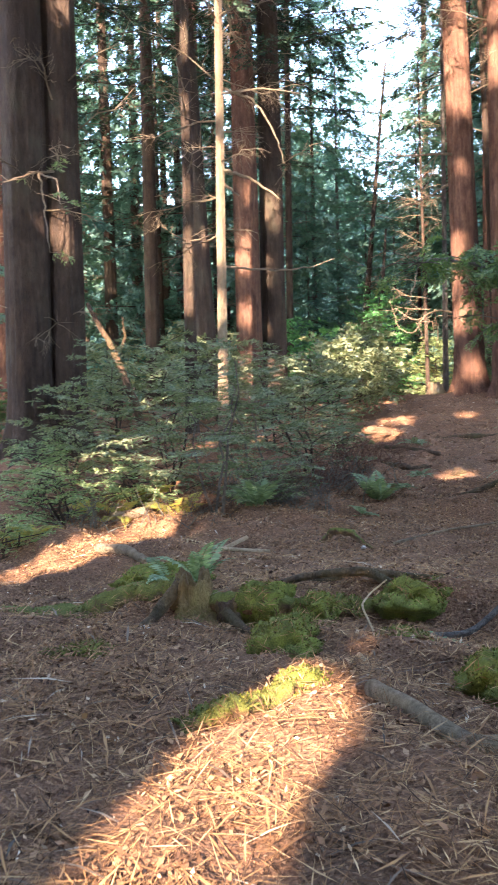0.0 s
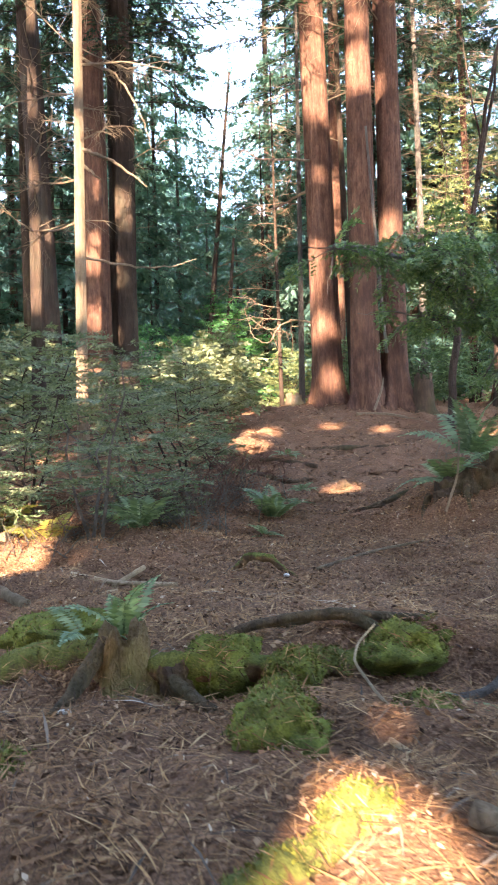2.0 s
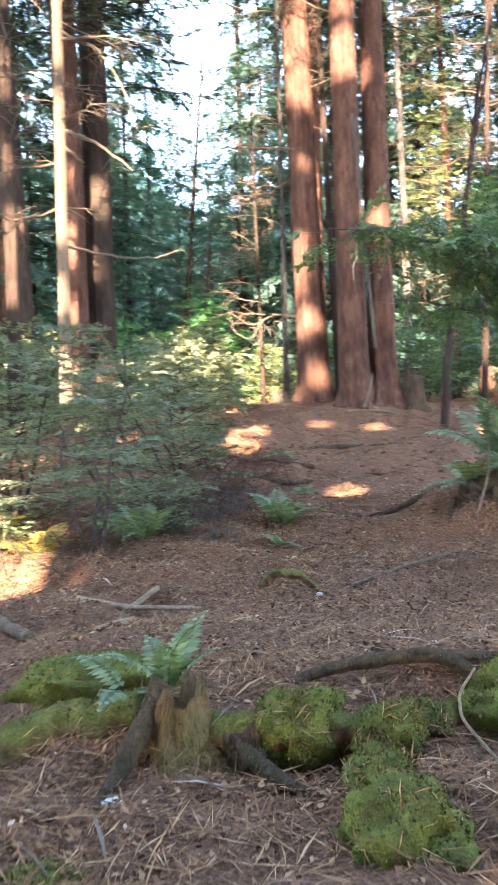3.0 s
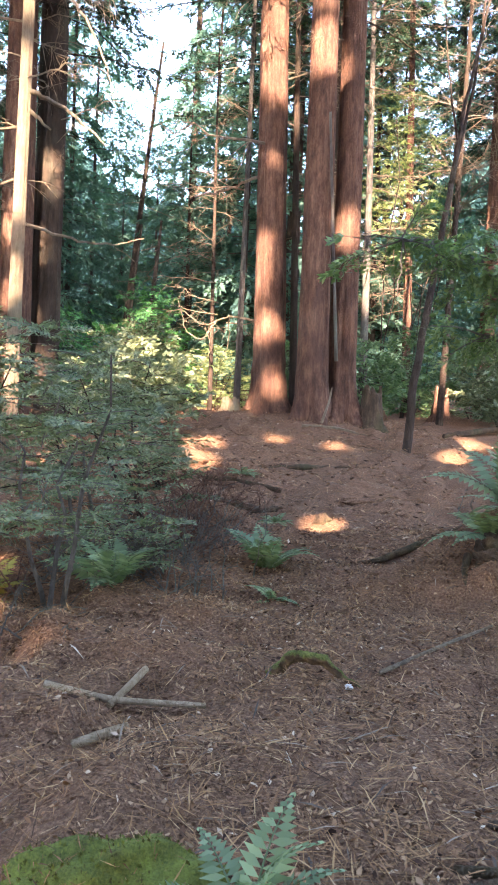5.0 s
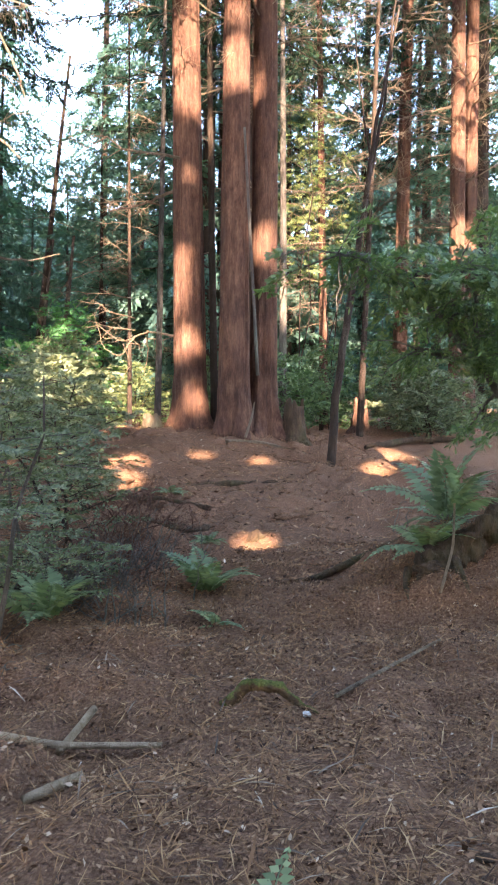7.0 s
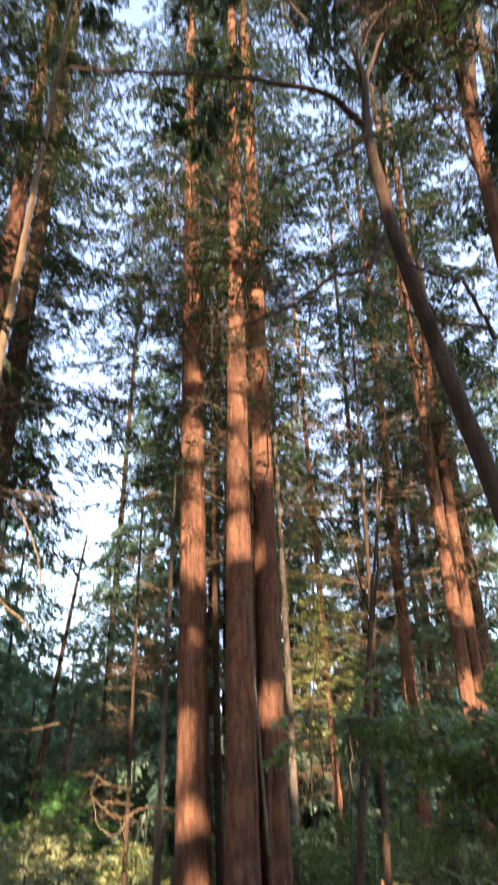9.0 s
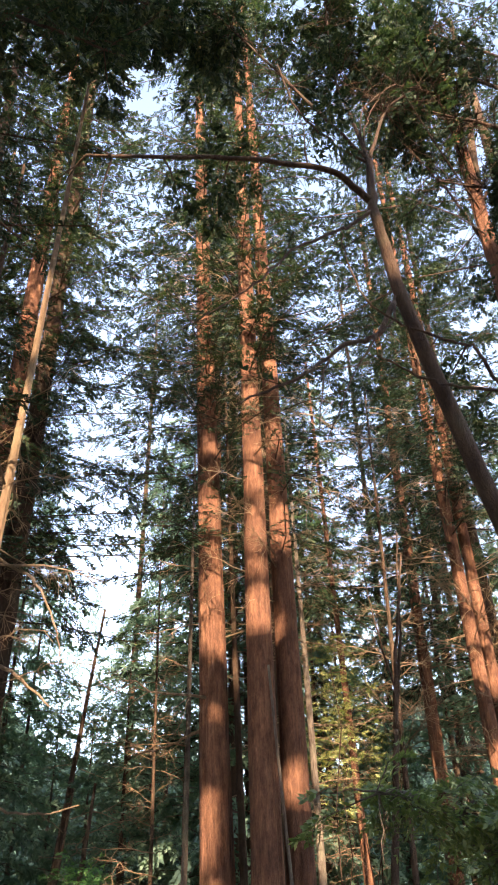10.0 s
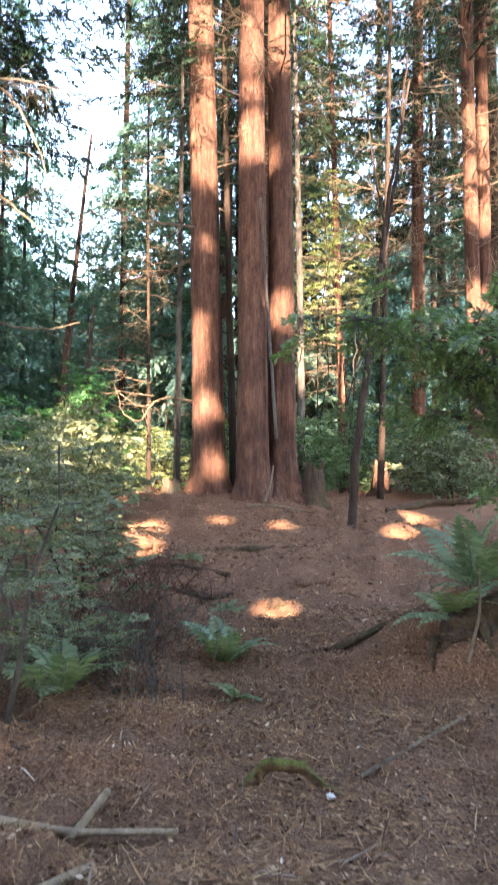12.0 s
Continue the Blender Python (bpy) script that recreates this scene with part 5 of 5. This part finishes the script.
lump(421, 3.5, 12.5, -0.02, (0.5, 0.3, 0.12), 10, SOIL, "earth hump covered with litter", "earth_hump", "earth")
lump(422, 3.0, 20.3, 0.75, (0.7, 0.35, 0.25), 30, SOIL, "earth hump covered with litter", "earth_hump", "earth")
wood_piece(431, on_ground([(-0.62, 6.75, -0.06), (-1.02, 6.85, -0.05), (-1.5, 6.95, -0.07), (-2.4, 7.2, -0.12)]), 0.17, 0.15, MOSSY_WOOD, "low mossy log running into a stump", "mossy_log", "log")
wood_piece(432, on_ground([(0.1, 7.0, -0.04), (0.35, 6.92, 0.08), (0.66, 6.85, 0.12), (0.95, 6.72, 0.1), (1.2, 6.6, -0.02)]), 0.03, 0.042, ROT_WOOD, "arched root partly covered with moss", "surface_root", "root")
wood_piece(459, on_ground([(0.45, 7.25, -0.02), (0.7, 7.0, 0.07), (0.82, 6.75, 0.1), (1.05, 6.7, 0.08), (1.5, 6.75, -0.02)]), 0.022, 0.03, ROT_WOOD, "thin twisted root over the litter", "surface_root", "root")
wood_piece(433, on_ground([(0.83, 10.05, -0.04), (0.98, 9.95, 0.13), (1.18, 9.85, 0.15), (1.42, 9.7, -0.02)]), 0.056, 0.045, MOSSY_WOOD, "arched mossy root on the path", "surface_root", "root", rough=0.2)
wood_piece(434, on_ground([(0.6, 4.42, 0.05), (0.78, 4.1, 0.04), (0.95, 3.72, 0.03), (1.15, 3.35, 0.0)]), 0.05, 0.04, DEAD_WOOD, "short brown fallen branch with a broken end", "fallen_branch", "branch")
wood_piece(435, on_ground([(-1.95, 10.15, 0.05), (-1.55, 9.65, 0.06), (-1.2, 9.15, 0.03)]), 0.06, 0.045, DEAD_WOOD, "pale fallen log in the sun", "fallen_log", "log")
wood_piece(436, on_ground([(-2.1, 12.1, 0.05), (-1.6, 12.0, 0.08)]), 0.08, 0.07, BARK_PALE, "short pale log bright in the sun", "fallen_log", "log")
wood_piece(437, on_ground([(-0.82, 9.93, 0.05), (-0.4, 9.75, 0.05), (0.18, 9.52, 0.04)]), 0.026, 0.018, STICK, "long pale stick lying on litter", "stick", "branch")
wood_piece(438, on_ground([(-0.42, 9.72, 0.03), (-0.25, 9.92, 0.06), (-0.09, 10.12, 0.1)]), 0.024, 0.026, STICK, "short white stick lying across another", "stick", "branch")
wood_piece(439, on_ground([(-0.74, 9.16, 0.02), (-0.55, 9.2, 0.03), (-0.4, 9.22, 0.02)]), 0.026, 0.038, STICK, "short thick broken branch on litter", "fallen_branch", "branch")
wood_piece(440, on_ground([(0.66, 5.35, 0.02), (0.69, 5.17, 0.02)]), 0.016, 0.012, STICK, "short pale stick on the litter", "stick", "branch")
wood_piece(441, on_ground([(0.82, 5.75, 0.0), (0.85, 6.0, 0.1), (0.8, 6.25, 0.16), (0.9, 6.45, 0.2), (1.05, 6.55, 0.22)]), 0.009, 0.007, STICK, "thin pale looping vine over moss", "vine", "vine")
wood_piece(442, on_ground([(1.1, 5.9, 0.02), (1.6, 6.1, 0.05), (2.2, 6.5, 0.1)]), 0.028, 0.02, BARK_GREY, "thin brown fallen branch", "fallen_branch", "branch")
wood_piece(443, on_ground([(4.0, 11.85, 0.05), (4.5, 11.75, 0.12), (5.2, 11.8, 0.15), (6.4, 12.0, 0.1)]), 0.14, 0.2, ROT_WOOD, "dark rotten log under ferns", "fallen_log", "log", rough=0.25)
wood_piece(444, on_ground([(3.85, 11.3, 0.02), (4.05, 11.35, 0.35), (4.1, 11.4, 0.75)]), 0.018, 0.012, DEAD_WOOD, "thin bare stick leaning on a rotten log", "stick", "branch")
wood_piece(445, on_ground([(1.7, 9.9, 0.03), (2.4, 10.1, 0.03), (3.2, 10.5, 0.02)]), 0.018, 0.012, DEAD_WOOD, "thin stick half buried in litter", "stick", "branch")
wood_piece(446, on_ground([(7.4, 24.4, 0.05), (8.3, 24.0, 0.15), (9.2, 23.2, 0.05)]), 0.05, 0.03, DEAD_WOOD, "fallen stick on the slope under the redwoods", "fallen_branch", "branch")
wood_piece(447, on_ground([(7.9, 24.2, 0.1), (8.3, 24.6, 0.7), (8.4, 24.7, 1.0)]), 0.04, 0.02, DEAD_WOOD, "bare stick propped against the trunks", "stick", "branch")
wood_piece(448, [(8.05, 24.85, 10.2), (8.3, 24.9, 7.2), (8.62, 24.95, 3.4)], 0.035, 0.05, BARK_GREY, "fallen pale pole wedged between trunks", "wedged_pole", "branch")
wood_piece(449, on_ground([(2.6, 19.0, 0.03), (3.4, 18.6, 0.1), (4.2, 18.0, 0.05)]), 0.055, 0.035, ROT_WOOD, "dark root across the slope", "surface_root", "root", rough=0.2)
wood_piece(454, on_ground([(3.0, 13.3, -0.03), (3.5, 13.15, 0.02), (4.0, 13.1, 0.0), (4.6, 12.9, 0.0)]), 0.035, 0.055, ROT_WOOD, "dark knotted root along an earth ledge", "surface_root", "root", rough=0.25)
wood_piece(455, on_ground([(2.0, 16.0, -0.02), (2.6, 16.5, 0.06), (3.3, 16.6, 0.03), (3.8, 17.0, -0.02)]), 0.06, 0.04, ROT_WOOD, "dark root crossing the slope", "surface_root", "root", rough=0.25)
wood_piece(456, on_ground([(4.6, 20.4, 0.0), (5.6, 20.0, 0.06), (6.8, 20.3, 0.0)]), 0.06, 0.04, ROT_WOOD, "half buried root on the slope", "surface_root", "root", rough=0.25)
wood_piece(457, on_ground([(3.9, 11.9, 0.1), (3.75, 11.75, 0.02), (3.6, 11.45, -0.03)]), 0.05, 0.02, ROT_WOOD, "root hanging from the fern bank", "surface_root", "root", rough=0.25)
wood_piece(458, on_ground([(4.3, 11.6, 0.16), (4.2, 11.4, 0.05), (4.15, 11.2, -0.03)]), 0.045, 0.02, ROT_WOOD, "root hanging from the fern bank", "surface_root", "root", rough=0.25)
lump(429, 4.2, 11.75, ground_at(4.2, 11.75) - 0.02, (0.3, 0.2, 0.16), 15, ROT_WOOD, "dark rotten knob under ferns", "root_knob", "root")
lump(430, 2.9, 17.6, ground_at(2.9, 17.6) - 0.05, (0.4, 0.22, 0.14), 25, SOIL, "earth hump covered with litter", "earth_hump", "earth")
lump(470, 5.4, 17.2, ground_at(5.4, 17.2) - 0.04, (0.35, 0.2, 0.12), -20, SOIL, "earth hump covered with litter", "earth_hump", "earth")
wood_piece(450, on_ground([(12.0, 24.5, 0.1), (14.0, 24.9, 0.15), (16.0, 25.0, 0.1)]), 0.1, 0.08, ROT_WOOD, "fallen log behind the path", "fallen_log", "log")
stump(453, 9.8, 24.95, 0.36, 1.35, ROT_WOOD, "weathered brownish broken stub beside a redwood foot", 0.4, "broken_stub")
wood_piece(451, on_ground([(-0.6, 6.55, 0.15), (-0.8, 6.35, 0.05), (-0.95, 6.1, -0.03)]), 0.06, 0.02, ROT_WOOD, "root spreading from a small stump", "surface_root", "root")
wood_piece(452, on_ground([(-0.3, 6.45, 0.12), (-0.1, 6.15, 0.02), (0.05, 5.95, -0.03)]), 0.05, 0.02, ROT_WOOD, "root spreading from a small stump", "surface_root", "root")
for k, (x, y, s) in enumerate(((-0.84, 6.16, 0.036), (1.3, 9.65, 0.04), (-0.2, 11.0, 0.035), (0.9, 7.45, 0.04), (1.9, 9.6, 0.03), (-0.5, 5.3, 0.03))):
    lump(460 + k, x, y, ground_at(x, y) + s * 0.3, (s, s * 0.7, s * 0.45), k * 50, PALE if k < 2 else ROT_WOOD, "small pale scrap lying on the litter" if k < 2 else "small wood chip on the litter", "pale_scrap" if k < 2 else "wood_chip", "litter")


# ---- loose litter ----
def scatter(name, seed, n, xs, ys, length, width, mat, label, tilt=0.35, lift=0.006, power=1.5, blade=kites):
    rng = np.random.default_rng(seed)
    x = rng.uniform(*xs, n)
    y = ys[0] + (ys[1] - ys[0]) * rng.uniform(0, 1, n) ** power
    heap = 0.5 + 0.5 * np.sin(x * 2.3 + 1.7 * np.sin(y * 1.9)) * np.sin(y * 2.7 + 1.3 * np.sin(x * 1.6)) + 0.25 * np.sin(x * 9 + y * 3) * np.sin(y * 8 - x * 2)
    lies = rng.uniform(0, 1, n) < 0.4 + 0.7 * heap
    x, y, heap = x[lies], y[lies], heap[lies]
    n = len(x)
    a = rng.uniform(0, 2 * np.pi, n)
    t = rng.normal(0, tilt, n)
    P = np.stack([x, y, land(x, y) + lift + rng.uniform(0, 0.015, n) + rng.uniform(0, 0.025, n) * heap], axis=1)
    D = unit(np.stack([np.cos(a), np.sin(a), t], axis=1))
    S = unit(np.cross(np.array([0, 0, 1.0]) + rng.normal(0, tilt, (n, 3)), D))
    L = rng.uniform(*length, n)
    ob = new(name, mesh_of(name, *blade(P, D, S, L, L * rng.uniform(*width, n)), mat))
    return tagged(ob, label, "litter", kind="stuff")


scatter("leaf_litter", 501, 105000, (-3.2, 5.2), (2.0, 15.5), (0.016, 0.055), (0.25, 0.65), LITTER, "dry brown leaves strewn over the forest floor", 0.5, power=0.95)
scatter("needle_litter", 502, 190000, (-3.0, 5.0), (1.6, 15.0), (0.05, 0.24), (0.02, 0.045), STRANDS, "reddish brown needles and bark strands on the ground", 0.2, blade=slivers)
scatter("twig_litter", 503, 5000, (-4.0, 8.0), (1.6, 24.0), (0.15, 0.5), (0.02, 0.04), STRANDS, "thin broken twigs strewn over the ground", 0.12, 0.012)
scatter("stick_litter", 506, 4200, (-3.5, 7.0), (2.0, 20.0), (0.08, 0.4), (0.03, 0.05), TWIG, "greyish broken sticks and bark scraps on the ground", 0.16, 0.016, 1.2)
scatter("slope_litter", 504, 30000, (-3.0, 12.0), (13.0, 27.0), (0.04, 0.12), (0.25, 0.5), LITTER, "dry brown leaves on the slope under the redwoods", power=1.0)
scatter("slope_needles", 505, 26000, (-4.0, 13.0), (14.0, 27.0), (0.12, 0.4), (0.03, 0.06), STRANDS, "reddish needles and twigs on the slope", 0.2, power=1.0)
